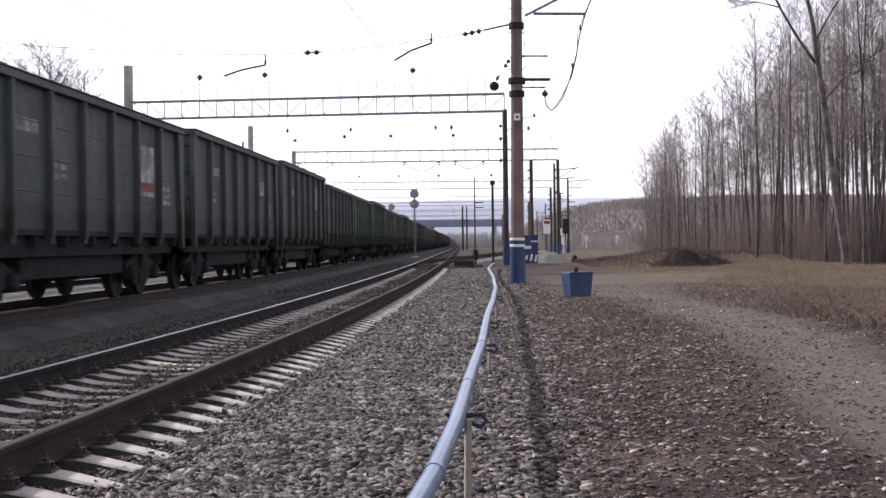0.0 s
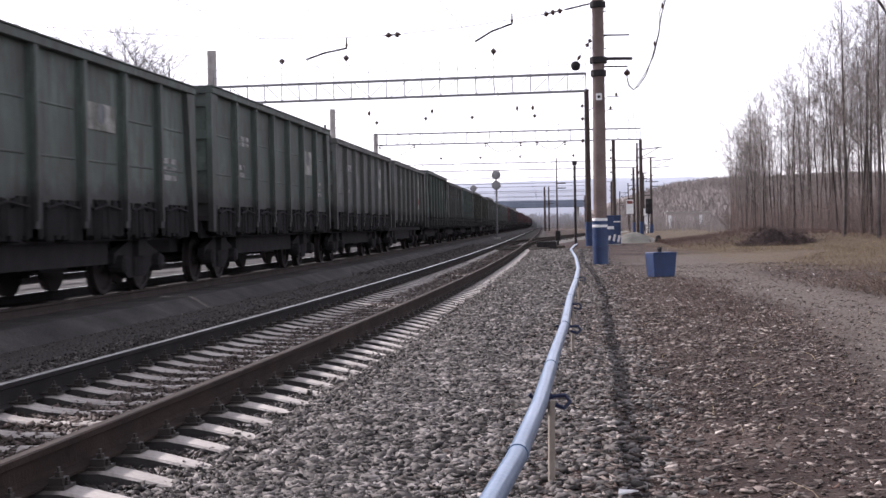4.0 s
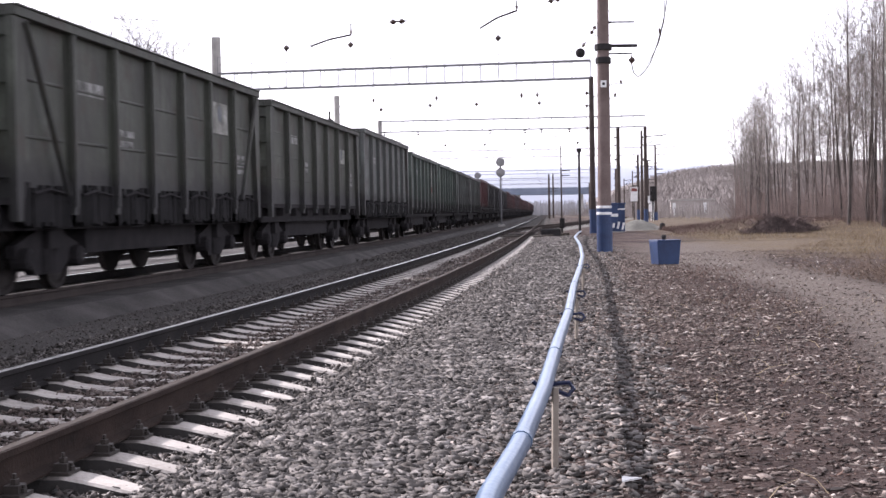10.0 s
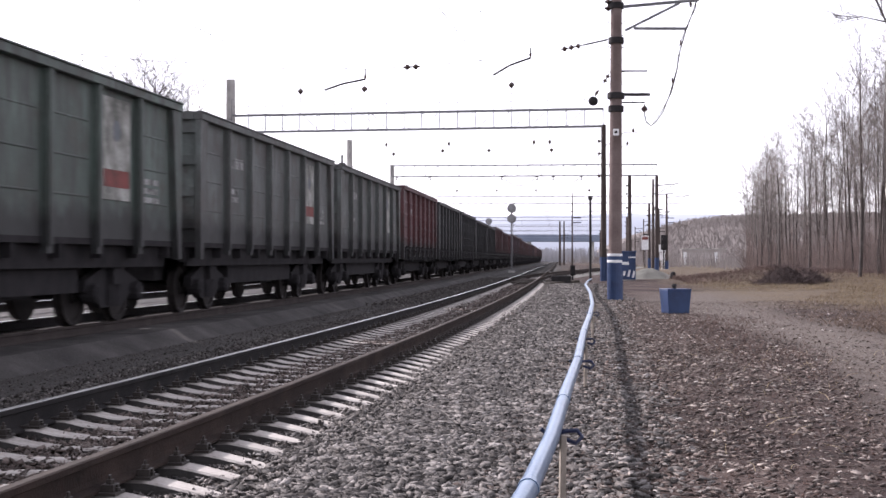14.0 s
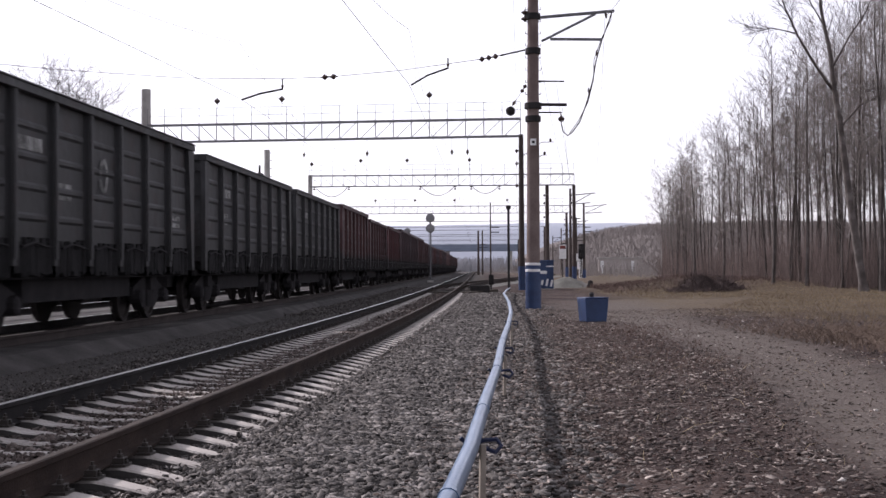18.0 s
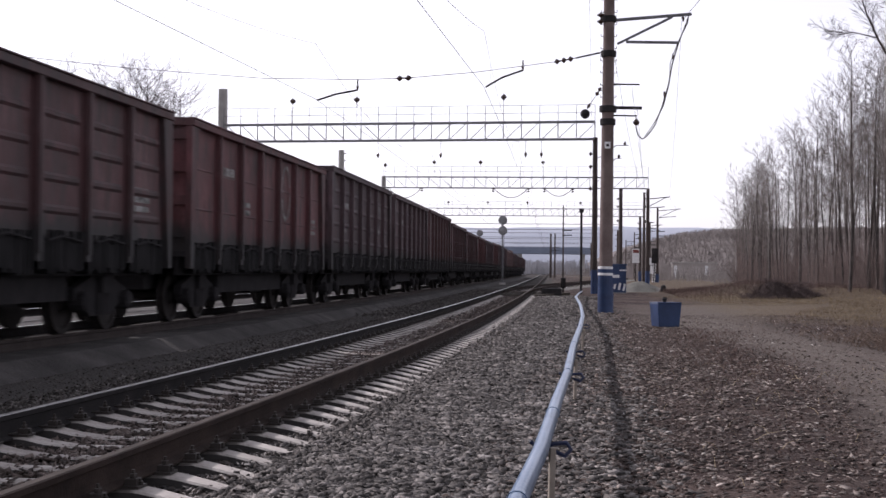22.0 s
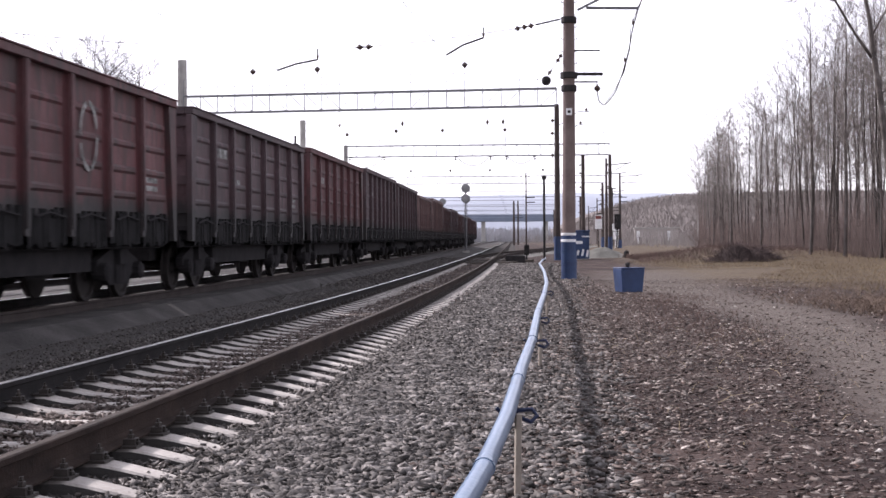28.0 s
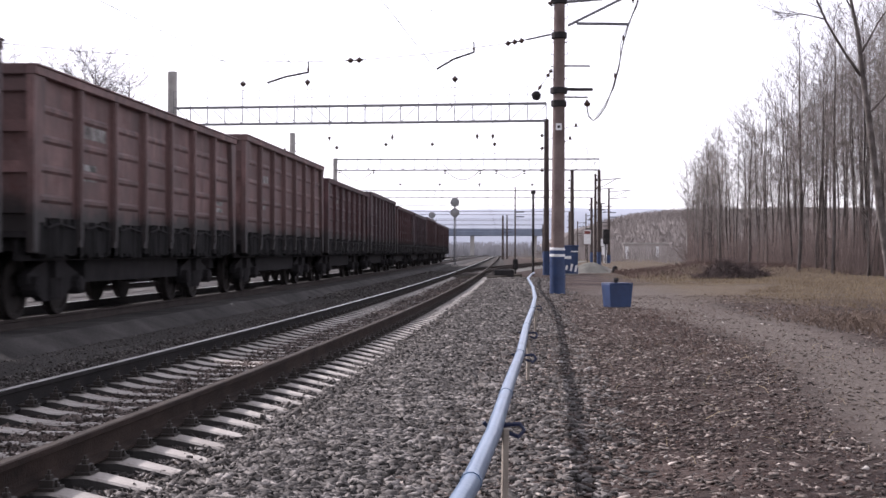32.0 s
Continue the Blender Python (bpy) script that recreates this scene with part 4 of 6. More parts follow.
def near_pole():
    """Pole of the flexible cross-span, with brackets, bands, plate and hanging feeder loop."""
    p = thing("catenary_pole", "tall brown concrete catenary pole with blue foot and steel brackets", "pole", m=pose(*POLE, 0, 0.3, 0))
    part("shaft", Shape().lathe([(0.235, 0), (0.225, 3), (0.205, 7), (0.17, 14.2)], 20), POLE_BROWN, p, smooth=False)
    part("painted_foot", Shape().lathe([(0.27, 0), (0.27, 1.5), (0.24, 1.53)], 20), BLUE, p, "blue painted foot")
    for z in (1.27, 1.49):
        part("white_band", Shape().lathe([(0.272, z), (0.277, z + 0.01), (0.277, z + 0.08), (0.272, z + 0.09)], 20), WHITE, p, "white painted band")
    part("foot_box", Shape().box(0.2, 0.44, -0.15, 0.15, 0.98, 1.62), BLUE, p, "blue box clamped beside the pole", 0.015)
    part("foot_band", Shape().box(0.2, 0.45, -0.16, 0.16, 1.2, 1.3), WHITE, p, "white painted band")
    for z in (0.55, 0.95):
        part("foot_clamp", Shape().lathe([(0.285, z), (0.285, z + 0.05)], 16), BLUE, p)
    plate = part("number_plate", Shape().box(-0.12, 0.08, -0.236, -0.222, 5.62, 5.85), WHITE, p, "small white plate", 0.004)
    part("plate_mark", Shape().box(-0.07, 0.03, -0.239, -0.235, 5.69, 5.78), DARK, plate, "dark bar")
    for z, r in ((6.55, 0.27), (7.0, 0.3), (8.9, 0.27), (10.1, 0.26)):
        part("clamp_band", Shape().lathe([(r - 0.02, z - 0.11), (r, z - 0.1), (r, z + 0.1), (r - 0.02, z + 0.11)], 16), DARK, p, "dark steel clamp band")
    part("upper_beam", Shape().box(0.15, 2.85, -0.05, 0.05, -0.05, 0.05, pose(0, 0, 10.05, 0, -5.4, 0)), STEEL, p, "steel bracket beam", 0.01)
    part("strut", Shape().box(0, 2.1, -0.04, 0.04, -0.04, 0.04, pose(0.3, 0, 9.25, 0, -27, 0)), STEEL, p)
    part("lower_beam", Shape().box(0.6, 2.42, -0.045, 0.045, 9.28, 9.37), STEEL, p, "steel bracket beam", 0.01)
    for z, x1, h in ((7.86, 1.08, 0.025), (7.05, 1.17, 0.05), (6.78, 1.0, 0.025)):
        part("cross_arm", Shape().box(0.18, x1, -h, h, z - h, z + h), DARK, p, "dark steel cross-arm", 0.006)
    insulator("insulator", (0.98, 0, 6.72), (0.98, 0, 6.4), 0.12, 1, p)
    loop = [(2.75, 0, 10.28), (2.66, 0, 10.0), (2.4, 0, 9.3), (2.2, 0, 8.6), (2.08, 0, 7.9), (1.86, 0, 7.1), (1.62, 0, 6.45), (1.35, 0, 6.08), (1.2, 0, 5.98), (1.04, 0, 6.12), (0.98, 0, 6.4)]
    rod("feeder_loop", loop, 0.022, WIRE, p, "slack hanging feeder cable")
    rod("feeder_loop", [(x + 0.07 * math.sin(i * 1.7), 0.06, z + 0.03) for i, (x, y, z) in enumerate(loop[:-2])], 0.014, WIRE, p)
    for i, (z, x) in enumerate(((2.62, 10.3), (2.3, 8.95), (2.02, 7.65))):
        insulator("loop_clamp", (z - 0.1, 0, x), (z - 0.05, 0, x - 0.25), 0.05, 1, p, "dark cable clamp")
    for z in (5.75, 5.3):
        rod("side_bracket", [(0.15, 0, z - 0.12), (0.3, 0, z), (0.72 if z > 5.5 else 0.5, 0, z + 0.01)], 0.014, DARK, p)
        insulator("insulator", (0.6 if z > 5.5 else 0.4, 0, z), (0.6 if z > 5.5 else 0.4, 0, z + 0.14), 0.05, 1, p)
    rod("side_bracket", [(-0.15, 0, 5.4), (-0.42, 0, 5.25)], 0.014, DARK, p)
    for i in range(9):
        z = 7.4 + i * 0.42
        for s in (-1, 1):
            part("step_iron", Shape().tube([(s * 0.17, 0, z), (s * 0.27, -0.03, z), (s * 0.27, -0.03, z + 0.08)], 0.014, 5), DARK, p)
    insulator("insulator", (-0.28, 0, 9.9), (-0.28, 0, 10.35), 0.14, 2, p)
    insulator("insulator", (-0.24, 0, 7.75), (-0.42, 0, 7.45), 0.08, 2, p)
    rod("tie_wire", [(-0.42, 0, 7.45), (-0.72, 0, 7.02)], 0.01, WIRE, p)
    insulator("insulator", (-0.6, 0, 7.2), (-0.72, 0, 7.0), 0.06, 1, p)
    part("round_weight", Shape().lathe([(0.02, -0.14), (0.14, -0.1), (0.17, 0), (0.14, 0.1), (0.02, 0.14)], 12, pose(-0.78, 0, 6.82, 90, 0, 0)), DARK, p, "dark round pulley")
    return p


near_pole()


def cross_span():
    """The sagging cable with insulators and the two steady arms that hold the contact wires."""
    c = thing("cross_span_cable", "sagging steel cross-span cable with insulators and steady arms", "overhead cable")
    y = POLE.y
    pts = [(5.24, y, 8.6), (3.96, y, 8.3), (2.4, y, 8.08), (0.83, y, 7.86), (-1.6, y, 7.64), (-3.2, y, 7.58), (-6.5, y, 7.6), (-11, y, 7.9), (-16, y, 8.4)]
    rod("cable", pts, 0.011, WIRE, c, "", 5)
    insulator("insulator", (4.3, y, 8.38), (3.6, y, 8.24), 0.1, 3, c)
    rod("rod_end", [(5.2, y, 8.58), (4.35, y, 8.39)], 0.03, DARK, c)
    insulator("insulator", (-1.25, y, 7.66), (-1.85, y, 7.63), 0.1, 2, c)
    for x0, z0, x1, z1 in ((2.54, 7.95, 1.26, 7.36), (-3.15, 7.22, -4.55, 6.85)):
        rod("hanger", [(x0, y, z0 + 0.35), (x0, y, z0 - 0.02)], 0.025, DARK, c)
        rod("steady_arm", [(x0, y, z0), (x0 - (x0 - x1) * 0.55, y, z0 - (z0 - z1) * 0.42), (x1, y, z1)], 0.034, DARK, c, "dark steel steady arm")
        insulator("insulator", (x0, y, z0 + 0.18), (x0, y, z0 + 0.02), 0.05, 1, c)
    return c


cross_span()


def overhead_line(way, z_contact, ends, label):
    """Messenger and contact wire with droppers, hung from support to support; way gives the line's x by y."""
    w = thing("contact_line", label, "overhead wire", "overhead wires")
    for y0, y1 in zip(ends, ends[1:]):
        n = 20
        sag = [(i / n) for i in range(n + 1)]
        mes = [Vector((way(y0 + (y1 - y0) * q), y0 + (y1 - y0) * q, z_contact + 0.6 + 1.3 * (2 * q - 1) ** 2)) for q in sag]
        con = [Vector((way(y0 + (y1 - y0) * q), y0 + (y1 - y0) * q, z_contact)) for q in sag]
        rod("messenger_wire", mes, 0.007, WIRE, w, "", 4)
        rod("contact_wire", con, 0.009, WIRE, w, "", 4)
        for i in range(2, n, 4):
            rod("dropper", [mes[i], con[i]], 0.003, WIRE, w, "", 3)
    return w


def staggered(off, bend, slant):
    """A line over a track that slants away from it on the near side of the cross-span."""
    return lambda y: beside(y, off).x if y >= bend else beside(bend, off).x + (y - bend) * slant


overhead_line(staggered(NEAR - 0.2, 48, 0.128), 7.36, (-40, 0, 48, 88, 140, 211, 280, 345, 410), "thin weathered copper wires over the empty track")
overhead_line(staggered(FAR_TRACK - 0.75, 48, 0.157), 6.88, (-40, 0, 48, 90, 141, 211, 280, 345, 410), "thin weathered copper wires over the train")


def gantry(y, x0, x1, skew, walkway, posts, insulators, z_low=9.4, z_top=10.5, hung=()):
    """Rigid lattice portal: two chords each side, verticals, diagonals, and a railed walkway on top."""
    g = thing("overhead_gantry", "grey steel lattice gantry with a railed walkway across the tracks", "gantry", "gantries over the tracks")
    g.matrix_basis = pose(x1, y, 0, 0, 0, skew)
    l = x0 - x1
    for z in (z_low, z_top):
        for dy in (0, 0.7):
            part("chord", Shape().box(l, 0, dy - 0.045, dy + 0.045, z - 0.045, z + 0.045), LATTICE, g)
    n = max(4, round(-l / 1.15))
    detail = y < 230
    for i in range(n + 1):
        x = l * i / n
        if detail:
            part("upright", Shape().box(x - 0.03, x + 0.03, -0.03, 0.03, z_low + 0.06, z_top - 0.06), LATTICE, g)
        if i < n and detail:
            a, b = (z_low, z_top) if i > n * 0.55 else (z_top, z_low)
            rod("diagonal", [(x, 0.0 if i % 2 else 0.7, a), (l * (i + 1) / n, 0.0 if i % 2 else 0.7, b)], 0.03, LATTICE, g, "", 4)
        if walkway and y < 300:
            part("rail_post", Shape().box(x - 0.016, x + 0.016, -0.016, 0.016, z_top + 0.05, z_top + 1.05), LATTICE, g)
    if walkway:
        for z in (0.55, 1.05):
            rod("handrail", [(l, 0, z_top + z), (0, 0, z_top + z)], 0.018, LATTICE, g, "", 4)
    for x, zt, r, kind in posts:
        if kind == "concrete":
            part("post", Shape().lathe([(r, -0.5), (r, 6), (r * 0.92, zt)], 14, Matrix.Translation((x - x1, 0.35, 0))), CONCRETE, g, "grey concrete post")
        else:
            part("post", Shape().lathe([(r, -0.5), (r * 0.8, zt)], 12, Matrix.Translation((x - x1, 0.35, 0))), DARK_POLE, g, "brown post")
            part("post_foot", Shape().lathe([(r + 0.03, -0.4), (r + 0.03, 1.15)], 12, Matrix.Translation((x - x1, 0.35, 0))), BLUE, g, "blue painted foot")
            for z in (zt - 1.2, zt - 2.0, zt - 3.4):
                insulator("post_insulator", (x - x1 - r - 0.08, 0.2, z), (x - x1 - r - 0.08, 0.2, z + 0.3), 0.12, 1, g)
    for x, z in insulators:
        insulator("insulator", (x - x1, 0, z_top + z), (x - x1, 0, z_top + z + 0.55), 0.2, 1, g)
        rod("insulator_pin", [(x - x1, 0, z_top + 0.02), (x - x1, 0, z_top + z)], 0.014, STEEL, g)
    for x in hung:
        rod("hanger", [(x - x1, 0, z_low), (x - x1, 0, z_low - 0.75)], 0.014, STEEL, g)
        insulator("hung_insulator", (x - x1, 0, z_low - 1.2), (x - x1, 0, z_low - 0.75), 0.1, 1, g)
    return g


gantry(88, -15.2, 9.2, -10, True, ((9.2, 9.5, 0.19, "brown"), (-15.4, 12.9, 0.33, "concrete")), ((3.4, 1.3), (-6.2, 1.25), (-10.5, 1.2)), hung=(-4.76, -0.64, 4.83, 5.83))
gantry(140, -6.7, 20.0, -5, True, ((17.3, 9.4, 0.22, "brown"), (20.0, 9.4, 0.2, "brown"), (-6.7, 10.6, 0.25, "concrete")), ((-6.5, 0.9), (-1.5, 1.2), (3.2, 1.2), (9.5, 1.2), (16, 1.2)))
gantry(211, -7.5, 29.5, -4, True, ((29, 9.4, 0.22, "brown"), (-7.5, 9.4, 0.25, "concrete")), ((0, 0.6), (6, 0.6), (12, 0.6), (20, 0.6)))
for _y, _x0, _x1 in ((280, -6, 34), (345, -2, 38), (410, 2, 42), (480, 6, 46)):
    gantry(_y, _x0, _x1, -4, False, ((_x1, 9.4, 0.22, "brown"), (_x0, 9.4, 0.25, "concrete")), ())


for _x0, _x1, _dip in ((-6.0, -2.6, 1.1), (4.5, 8.0, 1.0), (9.6, 12.4, 0.8)):
    _j = thing("jumper_cable", "slack jumper cable hung beneath the gantry", "overhead wire", "jumper cables")
    rod("cable", [(_x0 + (_x1 - _x0) * i / 8, 139.4, 9.3 - _dip * (1 - (i / 4 - 1) ** 2)) for i in range(9)], 0.035, WIRE, _j, "", 5)
    for _x in (_x0, _x1):
        insulator("insulator", (_x, 139.4, 9.3), (_x, 139.4, 8.85), 0.16, 2, _j)


def mast(x, y, top, r, brackets, foot, label="brown wooden line mast with steel brackets"):
    """A line mast with bracket pairs to the side and short arms."""
    p = thing("line_mast", label, "mast", "masts along the yard", pose(x, y, ground_height(x, y) - 0.05))
    part("shaft", Shape().lathe([(r * 0.85, 0), (r * 0.55, top)], 10), DARK_POLE, p)
    if foot:
        part("painted_foot", Shape().lathe([(r + 0.03, 0), (r + 0.03, 1.2)], 10), BLUE, p, "blue painted foot")
    for z, l, slant in brackets:
        rod("bracket", [(0, 0, z), (l, 0, z + slant)], 0.05, DARK, p)
        if slant:
            rod("bracket_strut", [(0.2, 0, z - 0.9), (l * 0.85, 0, z + slant * 0.8)], 0.04, DARK, p)
            rod("bracket", [(0.3, 0, z - 0.9), (l * 0.8, 0, z - 0.75)], 0.045, DARK, p)
    for z in (top * 0.62, top * 0.68):
        part("cross_arm", Shape().box(-0.1, 1.0, -0.05, 0.05, z - 0.05, z + 0.05), DARK, p)
    return p


mast(20.1, 143.5, 9.6, 0.2, ((8.9, 2.6, 0.25),), False)
mast(28.9, 193, 10.4, 0.24, ((9.9, 3.2, 0.3),), True)
mast(33.2, 230, 9.5, 0.2, ((9.0, 2.0, 0.2),), False)
mast(36.0, 270, 9.0, 0.18, (), False)
mast(38.0, 285, 9.5, 0.2, ((9.0, 2.2, 0.2),), False)
mast(42.0, 330, 9.0, 0.2, ((8.5, 2.2, 0.2),), False)
mast(23.0, 300, 9.5, 0.25, (), False)
mast(21.0, 285, 9.0, 0.3, (), False, "grey concrete line mast")
mast(13.2, 160, 9.0, 0.12, (), False)
# thin steel post beside the turnout, concrete post behind the train
_tp = thing("thin_post", "thin dark steel post beside the turnout", "post", m=pose(8.3, 87, -0.4))
rod("shaft", [(0, 0, 0), (0, 0, 5.15)], 0.075, DARK, _tp, "", 8)
part("cap", Shape().box(-0.14, 0.14, -0.1, 0.1, 5.1, 5.35), DARK, _tp)
_cp = thing("concrete_post", "tall grey concrete post behind the train", "post", m=pose(-10.4, 136, -0.4))
part("shaft", Shape().lathe([(0.3, 0), (0.28, 13)], 12), CONCRETE, _cp)
for _z in (9.6, 10.4, 11.2, 12.0, 12.7):
    part("step_iron", Shape().tube([(0.25, 0, _z), (0.5, 0, _z)], 0.03, 5), DARK, _cp)
_sw = thing("feeder_wires", "thin feeder wires slung from pole to mast", "overhead wire")
for _a, _b, _sag in (((6.3, 48.2, 7.4), (20.9, 143.5, 7.2), 1.2), ((5.7, 48.2, 8.4), (20.4, 143.5, 8.6), 1.2), ((8.0, 48.2, 9.7), (22.6, 143.5, 9.2), 1.4), ((6.5, 48.2, 6.6), (20.6, 143.5, 6.2), 0.9),
                     ((8.0, 48.2, 9.7), (4.0, -20, 10.5), 1.2), ((4.8, 48.2, 11.5), (9.0, 88, 10.2), 0.4), ((22.6, 143.5, 9.2), (32, 193, 10.2), 0.8)):
    _n = 10
    rod("wire", [tuple(_a[j] + (_b[j] - _a[j]) * i / _n - (_sag * 4 * (i / _n) * (1 - i / _n) if j == 2 else 0) for j in range(3)) for i in range(_n + 1)], 0.008, WIRE, _sw, "", 4)


# ---- signals and trackside boxes ----
def disc_signal(x, y, heights, group="disc signals between the tracks"):
    s = thing("mast_signal", "dark mast signal seen from behind, with round backboards", "railway signal", group, pose(x, y, -0.36))
    rod("mast", [(0, 0, 0), (0, 0, heights[0])], 0.07, STEEL, s, "", 8)
    for z in heights:
        part("backboard", Shape().lathe([(0.44, -0.03), (0.44, 0.03), (0.3, 0.07)], 20, pose(0, 0, z, 90, 0, 0)), SIGNAL_HAZE_GREY, s, "round dark backboard")
        part("lamp_case", Shape().lathe([(0.2, -0.35), (0.22, 0)], 12, pose(0, 0.05, z, -90, 0, 0)), SIGNAL_HAZE_GREY, s)
    part("ladder", Shape().box(-0.15, -0.12, 0.2, 0.23, 0, heights[0] - 0.5).box(0.12, 0.15, 0.2, 0.23, 0, heights[0] - 0.5), STEEL, s)
    part("base", Shape().box(-0.3, 0.3, -0.3, 0.3, 0, 0.25), CONCRETE, s)
    return s


# Grey instead of black: haze over the signals is put into the paint.
SIGNAL_HAZE_GREY = mat("haze_grey_signal_paint", ((0.2, 0.2, 0.205), (0.3, 0.3, 0.305)), 0.7, 0, 3, 30, 0.1, 30)
disc_signal(5.35, 136, (6.3, 5.3))
disc_signal(4.3, 187, (6.4,))


def two_lamp_signal(x, y, z0, height, w, h, label, ladder):
    s = thing("colour_light_signal", label, "railway signal", m=pose(x, y, z0))
    rod("mast", [(0, 0, 0), (0, 0, height)], w * 0.18, DARK, s, "", 8)
    head = part("head", Shape().box(-w / 2, w / 2, -w * 0.3, w * 0.2, height - h, height), DARK, s, "black lamp head", 0.03)
    for q in (0.27, 0.73):
        part("hood", Shape().lathe([(w * 0.32, 0), (w * 0.34, w * 0.6)], 12, pose(0, -w * 0.3, height - h * q, 90, 0, 0)), DARK, head, "black hooded lamp")
    if ladder:
        for dx in (-0.16, 0.16):
            rod("ladder_rail", [(dx - 0.25, -0.6, 0), (dx - 0.05, -0.15, height - h)], 0.025, WHITE, s, "pale ladder rail")
        for i in range(8):
            q = (i + 0.5) / 8
            rod("ladder_rung", [(-0.41 + 0.2 * q, -0.6 + 0.45 * q, (height - h) * q), (-0.09 + 0.2 * q, -0.6 + 0.45 * q, (height - h) * q)], 0.018, WHITE, s, "", 4)
    return s


two_lamp_signal(6.95, 84, -0.36, 1.02, 0.3, 0.62, "black dwarf signal on a short post at the turnout", False)
two_lamp_signal(27.8, 188, -0.36, 4.6, 0.85, 2.0, "black two-lamp mast signal with a pale ladder", True)


def relay_box():
    b = thing("relay_box", "small blue painted metal trackside box on bare dirt", "metal box", m=pose(BOX_AT.x, BOX_AT.y, BOX_AT.z, 0, 0, 14))
    s = Shape()
    s.add([(x, y, 0) for x, y in ((-0.28, -0.25), (0.28, -0.25), (0.28, 0.25), (-0.28, 0.25))] + [(x, y, 0.6) for x, y in ((-0.325, -0.29), (0.325, -0.29), (0.325, 0.29), (-0.325, 0.29))],
          [(3, 2, 1, 0), (4, 5, 6, 7), (0, 1, 5, 4), (1, 2, 6, 5), (2, 3, 7, 6), (3, 0, 4, 7)])
    part("body", s, BLUE, b, "", 0.012)
    part("lid", Shape().box(-0.332, 0.332, -0.297, 0.297, 0.602, 0.632), BLUE, b, "flat blue lid", 0.012)
    part("knob", Shape().lathe([(0.05, 0), (0.055, 0.06), (0.075, 0.08), (0.05, 0.13)], 10, Matrix.Translation((-0.03, 0, 0.63))), DARK, b, "dark lid knob")
    return b


relay_box()


def cabinet():
    c = thing("signal_cabinet", "tall blue signalling cabinet with white stripes", "cabinet", m=pose(11.0, 91, -0.4, 0, 0, -6))
    part("body", Shape().box(-0.6, 0.6, -0.35, 0.35, 0.1, 1.85), BLUE, c, "", 0.02)
    part("roof", Shape().box(-0.66, 0.66, -0.42, 0.42, 1.85, 1.95), BLUE, c, "", 0.02)
    part("plinth", Shape().box(-0.62, 0.62, -0.37, 0.37, 0, 0.1), CONCRETE, c)
    for i in range(3):
        part("white_stripe", Shape().box(-0.3 + i * 0.3, -0.16 + i * 0.3, -0.356, -0.35, 0.3, 0.75, pose(0, 0, 0, 0, 12, 0)), WHITE, c, "white painted stripe")
    part("white_band", Shape().box(-0.61, 0.61, -0.357, -0.35, 1.5, 1.58), WHITE, c, "white painted band")
    return c


cabinet()
_bs = thing("sign_board", "faded pinkish-white sign board on a post", "sign", m=pose(31.5, 215, -0.4))
rod("post", [(0, 0, 0), (0, 0, 3)], 0.06, STEEL, _bs)
part("board", Shape().box(-0.9, 0.9, -0.04, 0.0, 2.5, 3.6), WHITE, _bs, "faded white board", 0.02)
part("board", Shape().box(-0.4, 0.4, -0.04, 0.0, 1.2, 2.4), WHITE, _bs, "faded white board", 0.02)
_lm = thing("lamp_mast", "mast with a domed lamp behind the train", "lamp post", m=pose(-9.0, 110, -0.4))
rod("shaft", [(0, 0, 0), (0, 0, 8.6)], 0.1, STEEL, _lm, "", 8)
part("dome", Shape().lathe([(0.5, 8.35), (0.5, 8.5), (0.42, 8.75), (0.25, 8.95), (0.08, 9.03), (0.08, 9.6)], 16), DARK, _lm, "dark domed lamp housing")
_wl = thing("lamp_post", "slender pale lamp post by the wood", "lamp post", m=pose(36, 175, -0.3))
rod("shaft", [(0, 0, 0), (0, 0, 5.2), (-0.6, 0, 5.7)], 0.07, CONCRETE, _wl)

# ---- pipe on stakes ----
PIPE_PTS = ((-1.15, -6.5), (-0.4, 0.0), (-0.1, 2.6), (0.02, 3.6), (0.13, 4.63), (0.28, 5.63), (0.49, 7.3), (0.8, 10.16), (1.12, 12.98), (1.63, 17.99), (2.22, 23.37), (2.83, 29.21), (3.72, 39.04), (5.03, 54.8), (6.4, 68.0), (7.3, 76))


def pipe_at(y):
    for (xa, ya), (xb, yb) in zip(PIPE_PTS, PIPE_PTS[1:]):
        if ya <= y <= yb:
            return xa + (xb - xa) * (y - ya) / (yb - ya)
    return PIPE_PTS[-1][0]


_pl = thing("pipeline", "thin silver-blue painted pipe on short pale stakes beside the ballast", "pipe")
part("pipe", Shape().tube([(x, y, 0.1 if y < 40 else 0.1 - 0.004 * (y - 40)) for x, y in PIPE_PTS], 0.043, 12), PIPE, _pl, smooth=True)
for _y in (5.75, 9.3, 12.98, 17.99, 23.37):
    _d = Vector((pipe_at(_y + 0.05) - pipe_at(_y), 0.05, 0)).normalized()
    _c = Vector((pipe_at(_y), _y, 0.1))
    part("sleeve", Shape().tube([_c - _d * 0.03, _c + _d * 0.03], 0.047, 12), PIPE, _pl, "painted pipe sleeve")
for _y, _h in ((7.57, 0.0), (15.2, 0.0), (23.0, 0.0), (30.7, 0.0), (38.6, 0.0), (46.5, 0.0)):
    _x = pipe_at(_y) + 0.055
    part("stake", Shape().box(-0.016, 0.016, -0.022, 0.022, -0.52, 0.09), STAKE_WOOD, _pl, "pale wooden stake", 0.004, m=pose(_x, _y, 0, 0, 1.0, 8))
